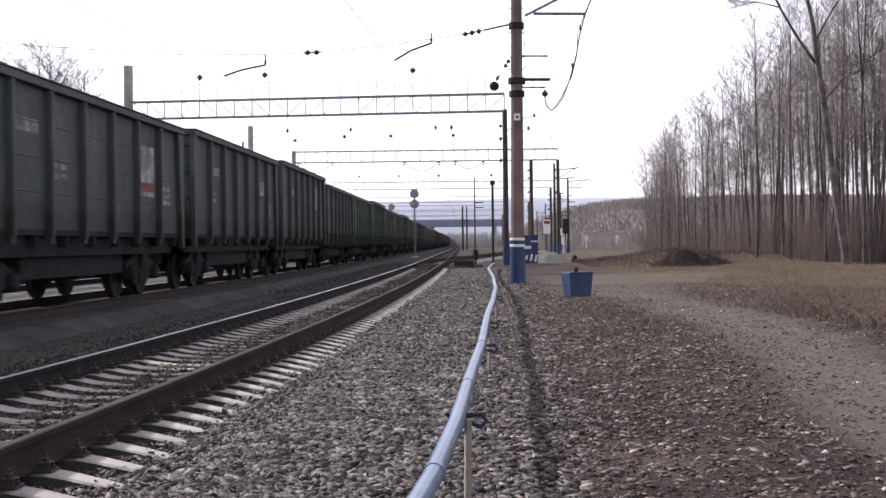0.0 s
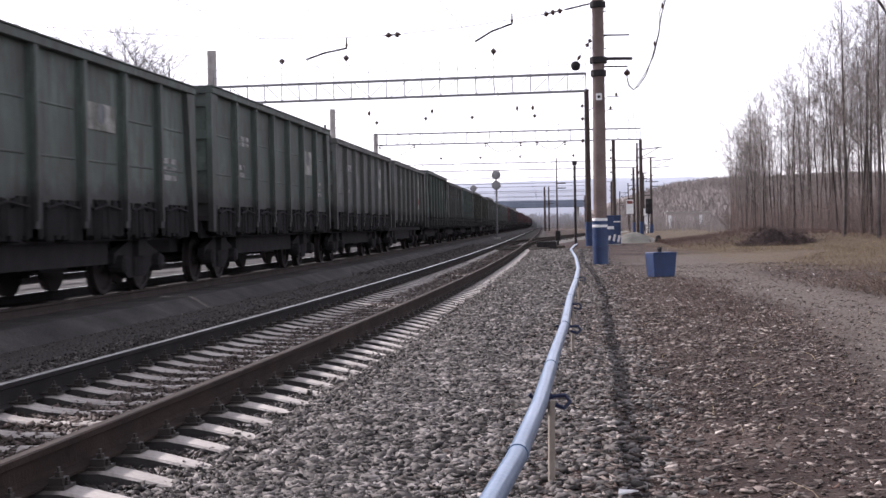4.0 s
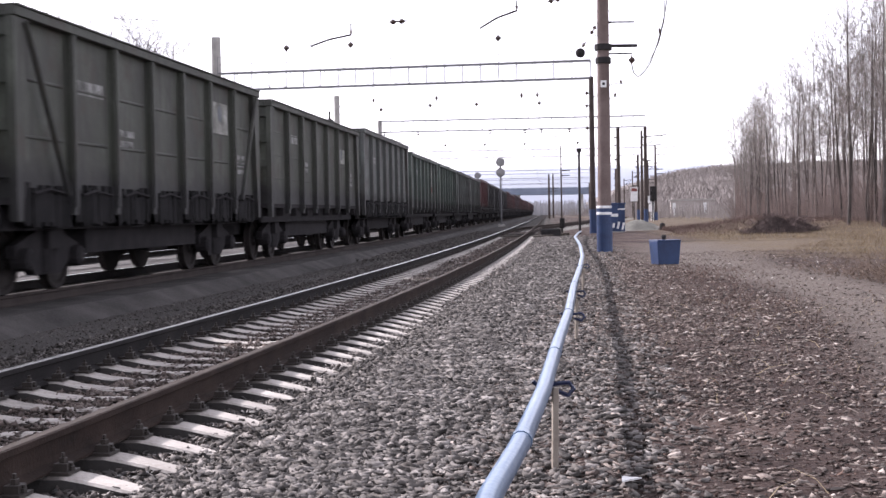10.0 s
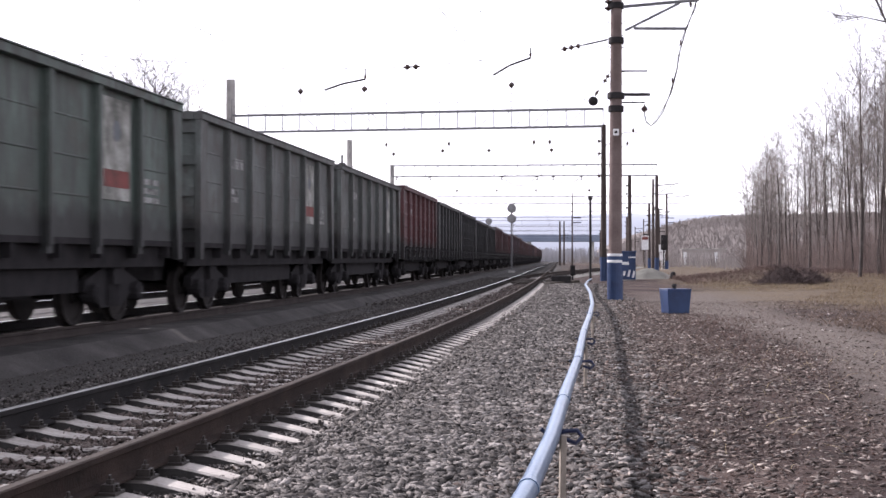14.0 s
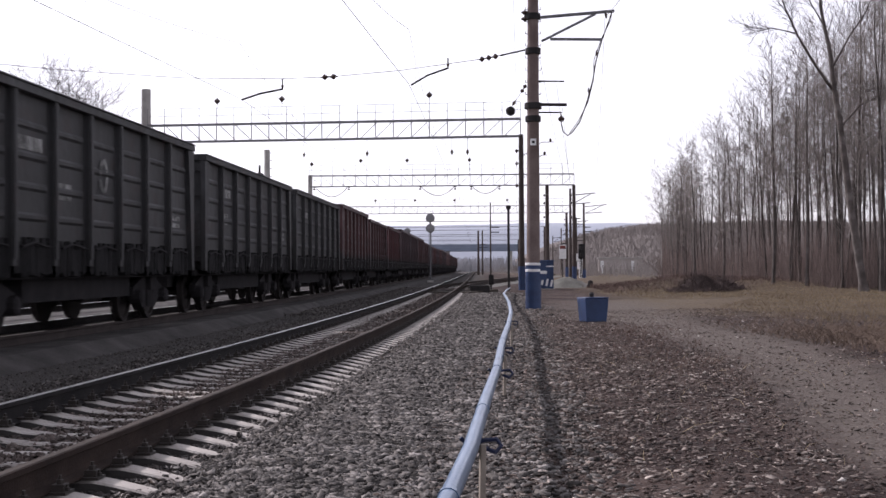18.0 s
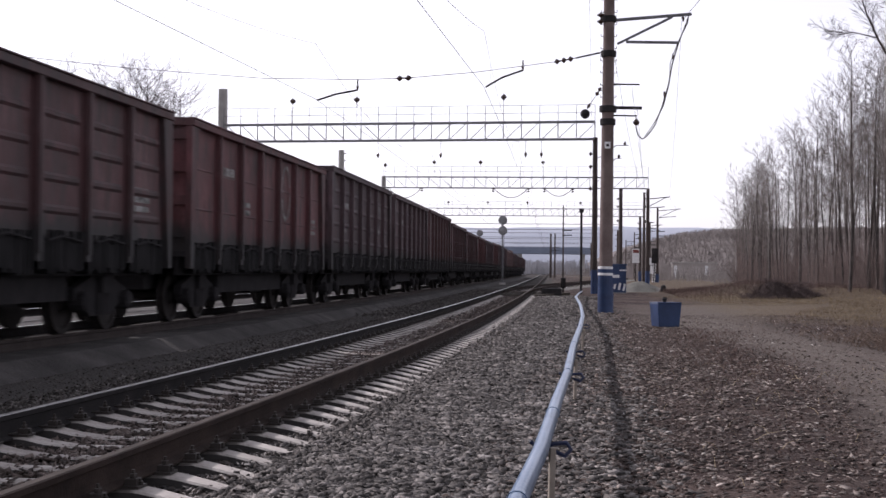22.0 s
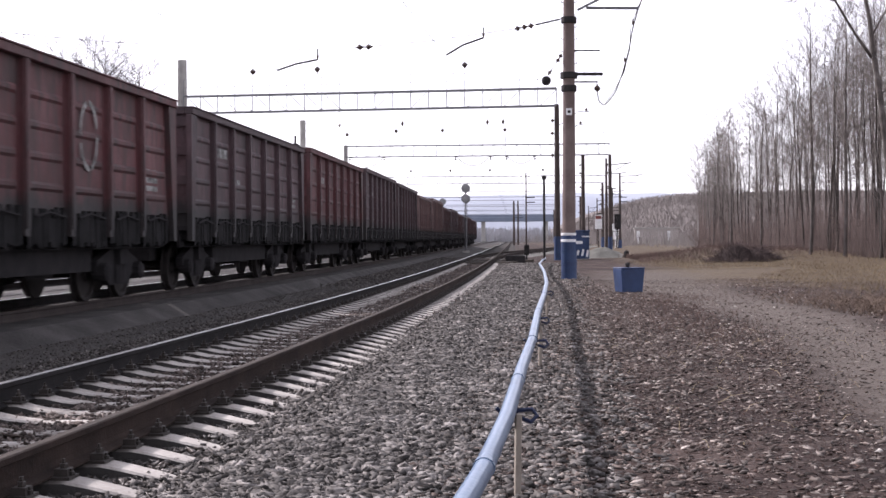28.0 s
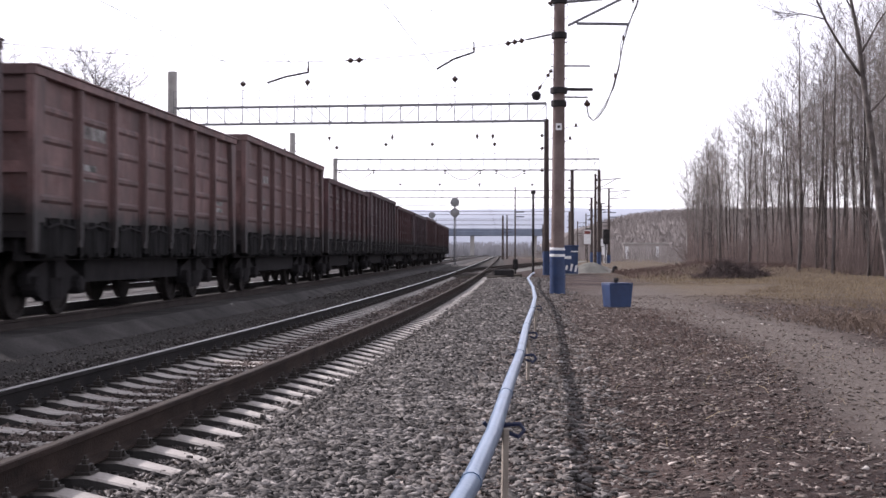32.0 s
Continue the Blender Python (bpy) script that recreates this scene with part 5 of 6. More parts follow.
for _y in (8.1, 13.6, 17.4, 26):
    _x = pipe_at(_y)
    _s = Shape().tube([(_x - 0.09, _y, 0.06), (_x - 0.05, _y, 0.02), (_x + 0.05, _y, 0.045), (_x + 0.12, _y, 0.05), (_x + 0.145, _y - 0.02, 0.015), (_x + 0.11, _y - 0.03, -0.02), (_x + 0.05, _y, 0.0)], 0.014, 6)
    part("strap", _s, STRAP_BLUE, _pl, "blue wire strap")


# ---- turnout that leaves the near track to the right ----
def branch_off(y):
    d = max(0.0, y - 70)
    return 0.0011 * d * d if d < 45 else 0.0011 * 45 * 45 + 0.099 * (d - 45)


for _o in (0.0, -1.595):
    _s = Shape()
    _s.sweep(RAIL_PROFILE, [beside(y, branch_off(y) + _o + (0.08 if _o else 0.0), 0.0) for y in range(73 if not _o else 78, 230, 3)])
    tagged(part("branch_rail", _s, RAIL_RUST), "rust brown rail of the turnout branch", "rail", "rails of the line")
_s = Shape()
_s.sweep([(-2.0, -0.4), (-1.5, -0.25), (1.5, -0.25), (2.0, -0.4)], [beside(y, branch_off(y) - 0.8, 0.0) for y in range(88, 236, 4)])
tagged(part("trackbed_branch", _s, PALE_GRAVEL), "pale clean gravel of the branch track", "ballast bed", kind="structure")
for _i in range(16):
    _y = 72 + _i * 0.62
    part_len = 2.9 + 0.1 * _i
    _m = turned(_y, -2.15 + part_len / 2, 0.0)
    _t = tagged(part("switch_timber", Shape().box(-part_len / 2, part_len / 2, -0.12, 0.12, -0.33, -0.185), TIMBER, None, "", 0.01, m=_m), "dark tarred switch timber", "sleeper", "switch timbers")
_sm = thing("switch_machine", "dark switch machine beside the turnout", "switch machine", m=turned(76.5, 1.2, -0.3))
part("case", Shape().box(-0.55, 0.55, -0.3, 0.3, 0, 0.42), DARK, _sm, "", 0.04)
rod("throw_bar", [(-1.9, 0, 0.12), (-0.5, 0, 0.12)], 0.03, DARK, _sm)

# ---- spoil and brush at the foot of the wood ----
def heap(name, x, y, rx, ry, h, material, label, seed):
    s, n, m = Shape(), 28, 9
    vs = []
    for i in range(m + 1):
        q = i / m
        for j in range(n):
            a = 2 * math.pi * j / n
            k = 1 + 0.18 * noise.noise((math.cos(a) * 2, math.sin(a) * 2 + q, seed))
            z = h * (math.cos(q * math.pi) * 0.5 + 0.5) + 0.1 * h * noise.noise((math.cos(a) * q * 13, math.sin(a) * q * 13, seed)) * (1 - q * q) + 0.12 * h * noise.noise((math.cos(a) * q * 4, math.sin(a) * q * 4, seed + 3)) * (1 - q)
            vs.append((math.cos(a) * q * rx * k, math.sin(a) * q * ry * k, z - 0.05))
    fs = [(i * n + j, i * n + (j + 1) % n, (i + 1) * n + (j + 1) % n, (i + 1) * n + j) for i in range(m) for j in range(n)]
    s.add(vs, fs)
    return tagged(part(name, s, material, None, smooth=True, m=pose(x, y, ground_height(x, y))), label, "heap")


heap("grit_heap", 13.4, 98, 2.4, 2.0, 0.75, PALE_GRAVEL, "low heap of grey-green gravel", 2)
heap("spoil_heap", 17.5, 75, 1.8, 1.4, 0.95, SPOIL, "dark heap of soil and cut brush", 5)
heap("spoil_heap", 19.0, 76, 1.3, 1.1, 0.6, SPOIL, "dark heap of soil and cut brush", 6)
_st = thing("stump", "small dark stump beside the gravel heap", "stump", m=pose(14.8, 96, ground_height(14.8, 96)))
part("trunk", Shape().lathe([(0.2, 0), (0.21, 0.2), (0.17, 0.42), (0.06, 0.5)], 10), DARK, _st)


# ---- bare trees ----
def branch(s, p, d, length, r, depth, rnd, sides):
    """A limb that sweeps upward, with finer twigs spread along it."""
    pts, q, dd = [p], p, d
    n = 3 if depth > 1 else (2 if depth else 1)
    for i in range(n):
        dd = (dd + Vector((rnd.uniform(-0.16, 0.16), rnd.uniform(-0.16, 0.16), rnd.uniform(-0.02, 0.2)))).normalized()
        q = q + dd * (length / n)
        pts.append(q)
    s.tube(pts, r, sides, max(0.003, r * 0.35), cap=False)
    if depth <= 0:
        return
    count = rnd.randint(4, 6)
    for i in range(count):
        t = 0.2 + 0.8 * (i + rnd.random()) / count
        k = min(n - 1, int(t * n))
        a = pts[k].lerp(pts[k + 1], min(1, t * n - k))
        side = Vector((rnd.gauss(0, 1), rnd.gauss(0, 1), rnd.gauss(0, 0.6))).normalized()
        branch(s, a, (dd + side * 0.85).normalized(), length * rnd.uniform(0.35, 0.6) * (1.15 - 0.5 * t), max(0.0062, r * 0.5), depth - 1, rnd, 3)


def tree(name, height, r, seed, first, limbs, label, spread=0.2, lean=(0, 0), rise=(0.7, 1.7), twigs=None):
    """A straight bare trunk with steep limbs and a fine open crown."""
    rnd = random.Random(seed)
    t = thing(name, label, "tree", "bare trees of the wood")
    pts, p = [], Vector((0, 0, -0.1))
    n = 9
    bend = rnd.uniform(0, 6.28)
    for i in range(n + 1):
        pts.append(p.copy())
        w = 0.06 * math.sin(i * 0.8 + bend)
        p = p + Vector((lean[0] * height / n + rnd.uniform(-0.07, 0.07) + w * math.cos(bend), lean[1] * height / n + rnd.uniform(-0.07, 0.07) + w * math.sin(bend), height / n))
    s = Shape()
    s.tube(pts, r, 7, 0.012, cap=False)
    s.tube([pts[0] - Vector((0, 0, 0.2)), pts[0] + Vector((0, 0, 0.35))], r * 1.4, 7, r, cap=False)
    part("trunk", s, BARK, t, "", smooth=True)
    c = Shape()
    for i in range(limbs):
        q = first + (0.99 - first) * (i + rnd.random()) / limbs
        k = min(n - 1, int(q * n))
        a = pts[k].lerp(pts[k + 1], q * n - k)
        ang = rnd.uniform(0, 6.28)
        d = Vector((math.cos(ang), math.sin(ang), rnd.uniform(*rise) * (0.6 + 0.8 * q))).normalized()
        branch(c, a, d, height * spread * (1.02 - 0.32 * q) * rnd.uniform(0.5, 1.25), max(0.010, r * 0.3 * (1.1 - q)), 2, rnd, 4)
    part("crown", c, twigs or TWIG, t, "fine bare twigs")
    return t


def forked_tree():
    """The large tree that leans out of the wood's edge: a bent trunk, one long limb to the left, lesser limbs to the right."""
    rnd = random.Random(21)
    t = thing("big_bare_tree", "large dark leafless tree with forked limbs at the wood's edge", "tree", "bare trees of the wood", pose(25.47, 72, ground_height(25.47, 72)))
    at = lambda x, z, dy=0.0: Vector((x - 25.47, dy, z + 0.3))
    trunk = [at(25.5, -0.5), at(25.4, 0.2), at(24.87, 3.65), at(24.36, 7.9), at(24.02, 10.26), at(23.85, 12.3, 0.2), at(23.43, 14.5, 0.3), at(23.3, 16.6, 0.3), at(23.0, 18.8, 0.5)]
    part("trunk", Shape().tube(trunk, 0.235, 9, 0.03, cap=False).tube([trunk[0], trunk[1]], 0.34, 9, 0.24, cap=False), BARK, t, "", smooth=True)
    limbs = (([at(23.89, 10.3), at(22.91, 11.44, -0.4), at(21.88, 12.96, -0.7), at(21.19, 14.3, -0.9), at(20.7, 15.6, -1.1), at(20.3, 17.2, -1.2)], 0.085),
             ([at(21.8, 13.1, -0.7), at(20.5, 13.32, -1.0), at(19.3, 13.02, -1.4)], 0.035), ([at(24.4, 8.4), at(25.49, 9.5, 0.4), at(26.44, 9.94, 0.6), at(27.4, 10.9, 0.9)], 0.065),
             ([at(23.95, 11.5), at(24.8, 13.16, -0.3), at(25.5, 14.2, -0.5), at(26.2, 16.0, -0.6)], 0.06), ([at(23.6, 13.6, 0.2), at(22.9, 15.2, 0.8), at(22.4, 17.0, 1.2)], 0.045))
    twig = Shape()
    for pts, r in limbs:
        part("limb", Shape().tube(pts, r, 6, 0.014, cap=False), BARK, t, "", smooth=True)
        for i in range(4 * len(pts)):
            q = rnd.uniform(0.25, 1) * (len(pts) - 1)
            k = min(len(pts) - 2, int(q))
            d = (pts[k + 1] - pts[k]).normalized()
            side = Vector((rnd.gauss(0, 1), rnd.gauss(0, 1), rnd.gauss(0.2, 0.6))).normalized()
            branch(twig, pts[k].lerp(pts[k + 1], q - k), (d + side * 0.9).normalized(), rnd.uniform(0.8, 1.9), 0.016, 2, rnd, 3)
    for i in range(14):
        q = rnd.uniform(0.62, 1)
        a = trunk[5].lerp(trunk[8], (q - 0.62) / 0.38)
        branch(twig, a, Vector((rnd.gauss(0, 1), rnd.gauss(0, 1), 1.0)).normalized(), rnd.uniform(1.0, 2.2), 0.02, 2, rnd, 3)
    part("crown", twig, BARK, t, "fine dark twigs")
    return t


TREE_LABEL = "tall slender leafless grey-brown tree at the wood's edge"
OPEN = (0.35, 1.2)
TREES = [tree("bare_tree", 12.0, 0.072, 11, 0.34, 26, TREE_LABEL, 0.2, (0.01, 0), OPEN), tree("bare_tree", 14.0, 0.085, 12, 0.42, 26, TREE_LABEL, 0.19, (0, 0), OPEN), tree("bare_tree", 10.5, 0.062, 13, 0.3, 25, TREE_LABEL, 0.22, (0.04, 0), OPEN),
         tree("bare_tree", 13.0, 0.078, 14, 0.38, 26, TREE_LABEL, 0.19, (-0.035, 0), OPEN), tree("bare_tree", 9.0, 0.052, 15, 0.25, 24, TREE_LABEL, 0.24, (0.02, 0), OPEN)]
forked_tree()


def wood_front(q):
    """Distance of the wood's margin by bearing x / y: near on the right, drawn back on the left."""
    return float(np.interp(q, (0.2, 0.25, 0.29, 0.33, 0.5), (108, 94, 82, 75, 71)))


def canopy(x, y):
    """Height of the trees: low saplings at the far end, taller to the right."""
    q = x / y
    return 1.4 + y * float(np.interp(q, (0.2, 0.225, 0.25, 0.28, 0.316, 0.37), (0.06, 0.088, 0.11, 0.136, 0.168, 0.2)))


def wood_spot(rnd, depth=13.0):
    q = 0.207 + 0.24 * rnd.random() ** 1.25
    y = wood_front(q) + abs(rnd.gauss(0, 1)) * depth
    return q * y, y


_rnd = random.Random(5)
TALL = (12.0, 14.0, 10.5, 13.0, 9.0)
for _i in range(175):
    _x, _y = wood_spot(_rnd)
    _j = _i if _i < 5 else _rnd.randrange(5)
    _m = pose(_x, _y, ground_height(_x, _y) if _x < 40 else -0.36, _rnd.gauss(0, 2.2), _rnd.gauss(0, 2.6), _rnd.uniform(0, 360))
    _c = TREES[_j] if _i < 5 else copy_thing(TREES[_j], _m)
    _c.matrix_basis = _m
    _s = min(1.75, canopy(_x, _y) / TALL[_j] * _rnd.uniform(0.62, 0.97))
    _c.scale = (_s ** 0.8, _s ** 0.8, _s)
DARK_TREE = tree("bare_tree", 17.0, 0.13, 17, 0.38, 50, "tall dark-trunked leafless tree at the wood's edge", 0.17, (-0.01, 0))
_m = pose(26.6, 72.5, ground_height(26.6, 72.5), 0, 0, 0)
DARK_TREE.matrix_basis = _m
for _x, _y, _h in ((26.9, 73.5, 1.0), (26.1, 74, 0.95), (24.0, 77, 0.85), (22.4, 78, 0.8), (20.2, 88, 0.5), (22.6, 90, 0.58), (29.2, 73, 1.0), (30.4, 75, 1.05)):
    _c = copy_thing(DARK_TREE, pose(_x, _y, ground_height(_x, _y), 0, 0, _rnd.uniform(0, 360)))
    _c.scale = (_h, _h, _h)
ROUND_TREE = tree("round_crowned_tree", 13.3, 0.26, 19, 0.6, 64, "bushy leafless tree behind the train", 0.26, (0, 0), (0.1, 0.9), BARK)
ROUND_TREE.matrix_basis = pose(-18.9, 88, -0.36, 0, 0, 0)
for _i, (_x, _h) in enumerate(((-21.6, 0.98), (-20.2, 1.02), (-17.6, 0.97), (-24.5, 1.0))):
    _c = copy_thing(ROUND_TREE, pose(_x, 88 + (_i % 3) * 1.5, -0.36, 0, 0, 70 * _i + 20))
    _c.scale = (_h, _h, _h)


def stems(name, count, place, height, r, material, label, category, seed, sides=3, lean=0.25, segs=2):
    """Countless thin stalks in one mesh."""
    rnd = random.Random(seed)
    s = Shape()
    for i in range(count):
        x, y, z = place(rnd)
        h = rnd.uniform(*height)
        dx, dy = rnd.gauss(0, lean) * h, rnd.gauss(0, lean) * h
        s.tube([(x, y, z - 0.03), (x + dx * 0.35, y + dy * 0.35, z + h * 0.55), (x + dx, y + dy, z + h)][:segs + 1], r * rnd.uniform(0.7, 1.3), sides, r * 0.3, cap=False)
    return tagged(part(name, s, material), label, category, kind="stuff")


def in_wood(rnd):
    x, y = wood_spot(rnd, 9.0)
    return x, y, ground_height(x, y) if x < 40 else -0.36


stems("saplings", 1500, in_wood, (2.0, 5.0), 0.015, SCRUB, "thin leafless saplings crowded in the wood", "saplings", 30, 3, 0.06)
stems("undergrowth", 9000, in_wood, (0.5, 2.8), 0.0085, SCRUB, "dense reddish-brown leafless undergrowth in the wood", "undergrowth", 31, 3, 0.42)


def on_bank(rnd):
    y = rnd.gauss(84, 4)
    x = rail_x(y) + 8.2 + rnd.random() ** 1.3 * 22
    return x, y, ground_height(x, y)


stems("bank_weeds", 8000, on_bank, (0.06, 0.3), 0.013, BANK_BRUSH, "dead red-brown weeds and brush on the low bank", "weeds", 32, 3, 0.5)


def in_meadow(rnd):
    while True:
        x, y = rnd.uniform(7, 26), rnd.uniform(16, 80)
        if x > 7.6 + 0.1 * y - max(0, y - 40) * 0.08 + rnd.gauss(0, 0.8) and x < y * 0.42 + 1 and path_weight(x, y) < 0.1:
            return x, y, ground_height(x, y)


stems("dry_grass", 16000, in_meadow, (0.04, 0.15), 0.006, GRASS, "short dry yellow-brown grass", "grass", 33, 3, 0.5)


def brush_right(rnd):
    x, y = rnd.gauss(9.6, 1.2), rnd.gauss(25, 3.6)
    if x < 7.9:
        x = 15.8 - x
    return x, y, ground_height(x, y)


stems("dead_brush", 2600, brush_right, (0.06, 0.26), 0.0065, BRUSH, "tangle of dead brown brush and stalks", "brush", 34, 3, 1.3)


def red_weeds(rnd):
    x, y = rnd.choice(((4.7, 23.5), (5.3, 28.5), (4.2, 20.0), (6.1, 33.0)))
    x, y = x + rnd.gauss(0, 0.55), y + rnd.gauss(0, 2.0)
    return x, y, ground_height(x, y)


stems("red_weeds", 1800, red_weeds, (0.02, 0.11), 0.0045, BANK_BRUSH, "sparse dead red-brown weeds on the dirt", "weeds", 39, 3, 0.8)


def on_spoil(rnd):
    k = rnd.random() < 0.6
    a, q = rnd.uniform(0, 6.28), math.sqrt(rnd.random())
    cx, cy, rx, ry, h = (17.5, 75, 1.8, 1.4, 0.95) if k else (19.0, 76, 1.3, 1.1, 0.6)
    x, y = cx + math.cos(a) * q * rx, cy + math.sin(a) * q * ry
    return x, y, ground_height(cx, cy) + h * (math.cos(q * math.pi) * 0.5 + 0.5) - 0.05


stems("cut_brush", 2600, on_spoil, (0.08, 0.34), 0.012, DARK_BRUSH, "cut brush piled on the spoil", "brush", 35, 3, 1.1)


# ---- distance ----
def hill_z(x, y):
    """A broad ridge that rises to the right beyond the masts."""
    if x < 56 or y < 480:
        return 0.0
    rise = 1 - math.exp(-((x - 56) / 37) ** 2)
    back = 1 - math.exp(-((y - 480) / 80) ** 2)
    return 20.5 * rise * back * (1 + 0.08 * noise.noise((x * 0.02, y * 0.02, 0)))


def make_hill():
    s = Shape()
    xs, ys = [40 + 12 * i for i in range(45)], [470 + 14 * j for j in range(24)]
    n = len(xs)
    s.add([(x, y, hill_z(x, y) - 0.6) for y in ys for x in xs], [(j * n + i, j * n + i + 1, (j + 1) * n + i + 1, (j + 1) * n + i) for j in range(len(ys) - 1) for i in range(n - 1)])
    return tagged(part("hill", s, HILL, smooth=True), "low wooded brown hill on the horizon", "hill", kind="structure")


make_hill()


def on_hill(rnd):
    x, y = rnd.uniform(54, 300), rnd.uniform(480, 690)
    return x, y, hill_z(x, y) - 0.8


stems("far_wood", 24000, on_hill, (1.0, 3.2), 0.27, FAR_TWIG, "distant leafless wood on the hill", "wood", 36, 3, 0.3)


def on_flat(rnd):
    x, y = rnd.uniform(34, 190), rnd.uniform(180, 460)
    return x, y, -0.4


stems("far_scrub", 9000, on_flat, (0.6, 2.8), 0.06, FAR_TWIG, "distant brown scrub before the hill", "scrub", 37, 3, 0.15)


def far_left(rnd):
    return rnd.uniform(-160, 60), rnd.uniform(560, 700), -0.4


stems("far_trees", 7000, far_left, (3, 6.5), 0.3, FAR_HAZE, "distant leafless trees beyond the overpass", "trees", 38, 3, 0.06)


def overpass():
    o = thing("road_overpass", "distant blue-grey road overpass across the railway", "bridge", m=pose(40, 540, 0, 0, 0, -3))
    part("deck", Shape().box(-160, 16, -5, 5, 7.6, 9.2), BRIDGE, o, "blue-grey girder deck", 0.1)
    part("parapet", Shape().box(-160, 16, -5.2, -5.02, 9.2, 10.2), BRIDGE, o)
    for x in (-110, -75, -40, -12, 12):
        part("pier", Shape().box(x - 0.8, x + 0.8, -3, 3, -0.5, 7.6), CONCRETE, o, "concrete pier")
    return o


overpass()


# Wall colour is lightened to carry the distance haze.
SHED_WALL = mat("hazed_weathered_shed_wall", ((0.3, 0.27, 0.255), (0.42, 0.385, 0.365)), 0.9, 0, 0.5, 4, 0.2, 10)


def shed(x, y, w, h, label, roof_mat):
    b = thing("shed", label, "building", "low sheds by the scrub", pose(x, y, -0.4, 0, 0, -8))
    part("wall", Shape().box(-w / 2, w / 2, -2.5, 2.5, 0, h), SHED_WALL, b)
    part("roof", Shape().box(-w / 2 - 0.3, w / 2 + 0.3, -2.7, 2.7, h, h + 0.3), roof_mat, b, "pale flat roof")
    for q in (-0.42, 0.28):
        door = part("door", Shape().box(q * w - 0.35, q * w + 0.35, -2.56, -2.5, 0.05, h * 0.86), WHITE, b, "white painted door")
        part("handle", Shape().box(q * w + 0.2, q * w + 0.25, -2.6, -2.56, h * 0.4, h * 0.48), DARK, door)
    return b


shed(57.1, 325, 10, 3.5, "low distant shed with a pale roof and white doors", CONCRETE)


def far_ridge():
    """The long low ridge on the horizon beyond the overpass."""
    s, n = Shape(), 90
    xs = [-1500 + 40 * i for i in range(n + 1)]
    crest = [88 + 20 * noise.noise((x * 0.0016, 4, 0)) + 6 * noise.noise((x * 0.008, 9, 0)) for x in xs]
    s.add([(x, 2500, -2) for x in xs] + [(x, 2620, h * 0.7) for x, h in zip(xs, crest)] + [(x, 2800, h) for x, h in zip(xs, crest)] + [(x, 3300, -2) for x in xs],
          [(r * (n + 1) + i, r * (n + 1) + i + 1, (r + 1) * (n + 1) + i + 1, (r + 1) * (n + 1) + i) for r in range(3) for i in range(n)])
    return tagged(part("far_ridge", s, RIDGE_HAZE, smooth=True), "long low ridge on the far horizon, painted haze blue", "ridge", kind="structure")


far_ridge()
for _i in range(70):
    _y = 92 + _i * 1.6
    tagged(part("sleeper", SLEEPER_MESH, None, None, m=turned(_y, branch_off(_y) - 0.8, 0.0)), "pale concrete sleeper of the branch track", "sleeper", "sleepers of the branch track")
_sb = thing("signboard", "white signboard with a red bar on a thin post", "sign", m=pose(22.83, 170, -0.36))
rod("post", [(0, 0, 0), (0, 0, 4.25)], 0.05, DARK, _sb, "", 8)
part("board", Shape().box(-0.42, 0.42, -0.09, -0.05, 2.5, 4.2), WHITE, _sb, "white painted board", 0.01)
part("red_bar", Shape().box(-0.36, 0.36, -0.1, -0.09, 3.7, 4.1), SIGN_RED, _sb, "red painted bar")


# ---- loose stones ----
def scatter(name, count, place, size, material, label, category, seed, flat=0.5, tilt=0.42):
    """Angular broken stones, each a skewed wedge, in one mesh."""
    rng = np.random.RandomState(seed)
    base = np.array([(1, 0.15, -0.5), (-0.35, 0.9, -0.5), (-0.65, -0.95, -0.5), (0.75, 0.1, 0.5), (-0.3, 0.7, 0.5), (-0.55, -0.7, 0.5)], float)
    loops = np.array((2, 1, 0, 3, 4, 5, 0, 1, 4, 3, 1, 2, 5, 4, 2, 0, 3, 5))
    starts = np.array((0, 3, 6, 10, 14))
    pos = np.array(place(rng, count))
    n = len(pos)
    v = base[None] + rng.uniform(-0.3, 0.3, (n, 6, 3))
    big = size[0] + (size[1] - size[0]) * rng.rand(n) ** 1.3
    sc = big[:, None, None] * np.stack([rng.uniform(0.9, 1.9, n), rng.uniform(0.55, 1.1, n), rng.uniform(0.5, 1.5, n) * flat], 1)[:, None, :]
    v = v * sc
    a, b, c = rng.uniform(0, 6.28, n), rng.normal(0, tilt, n), rng.normal(0, tilt, n)
    ca, sa, cb, sb, cc, sc2 = np.cos(a), np.sin(a), np.cos(b), np.sin(b), np.cos(c), np.sin(c)
    y2, z2 = v[:, :, 1] * cb[:, None] - v[:, :, 2] * sb[:, None], v[:, :, 1] * sb[:, None] + v[:, :, 2] * cb[:, None]
    x2, z2 = v[:, :, 0] * cc[:, None] + z2 * sc2[:, None], -v[:, :, 0] * sc2[:, None] + z2 * cc[:, None]
    x3, y3 = x2 * ca[:, None] - y2 * sa[:, None], x2 * sa[:, None] + y2 * ca[:, None]
    v = np.stack([x3, y3, z2], 2) + pos[:, None, :]
    me = bpy.data.meshes.new(name)
    me.vertices.add(6 * n)
    me.vertices.foreach_set("co", v.reshape(-1))
    me.loops.add(18 * n)
    me.loops.foreach_set("vertex_index", (loops[None] + 6 * np.arange(n)[:, None]).reshape(-1).astype(np.int32))
    me.polygons.add(5 * n)
    me.polygons.foreach_set("loop_start", (starts[None] + 18 * np.arange(n)[:, None]).reshape(-1).astype(np.int32))
    me.update(calc_edges=True)
    me.materials.append(material)
    return tagged(part(name, me, None), label, category, kind="stuff")


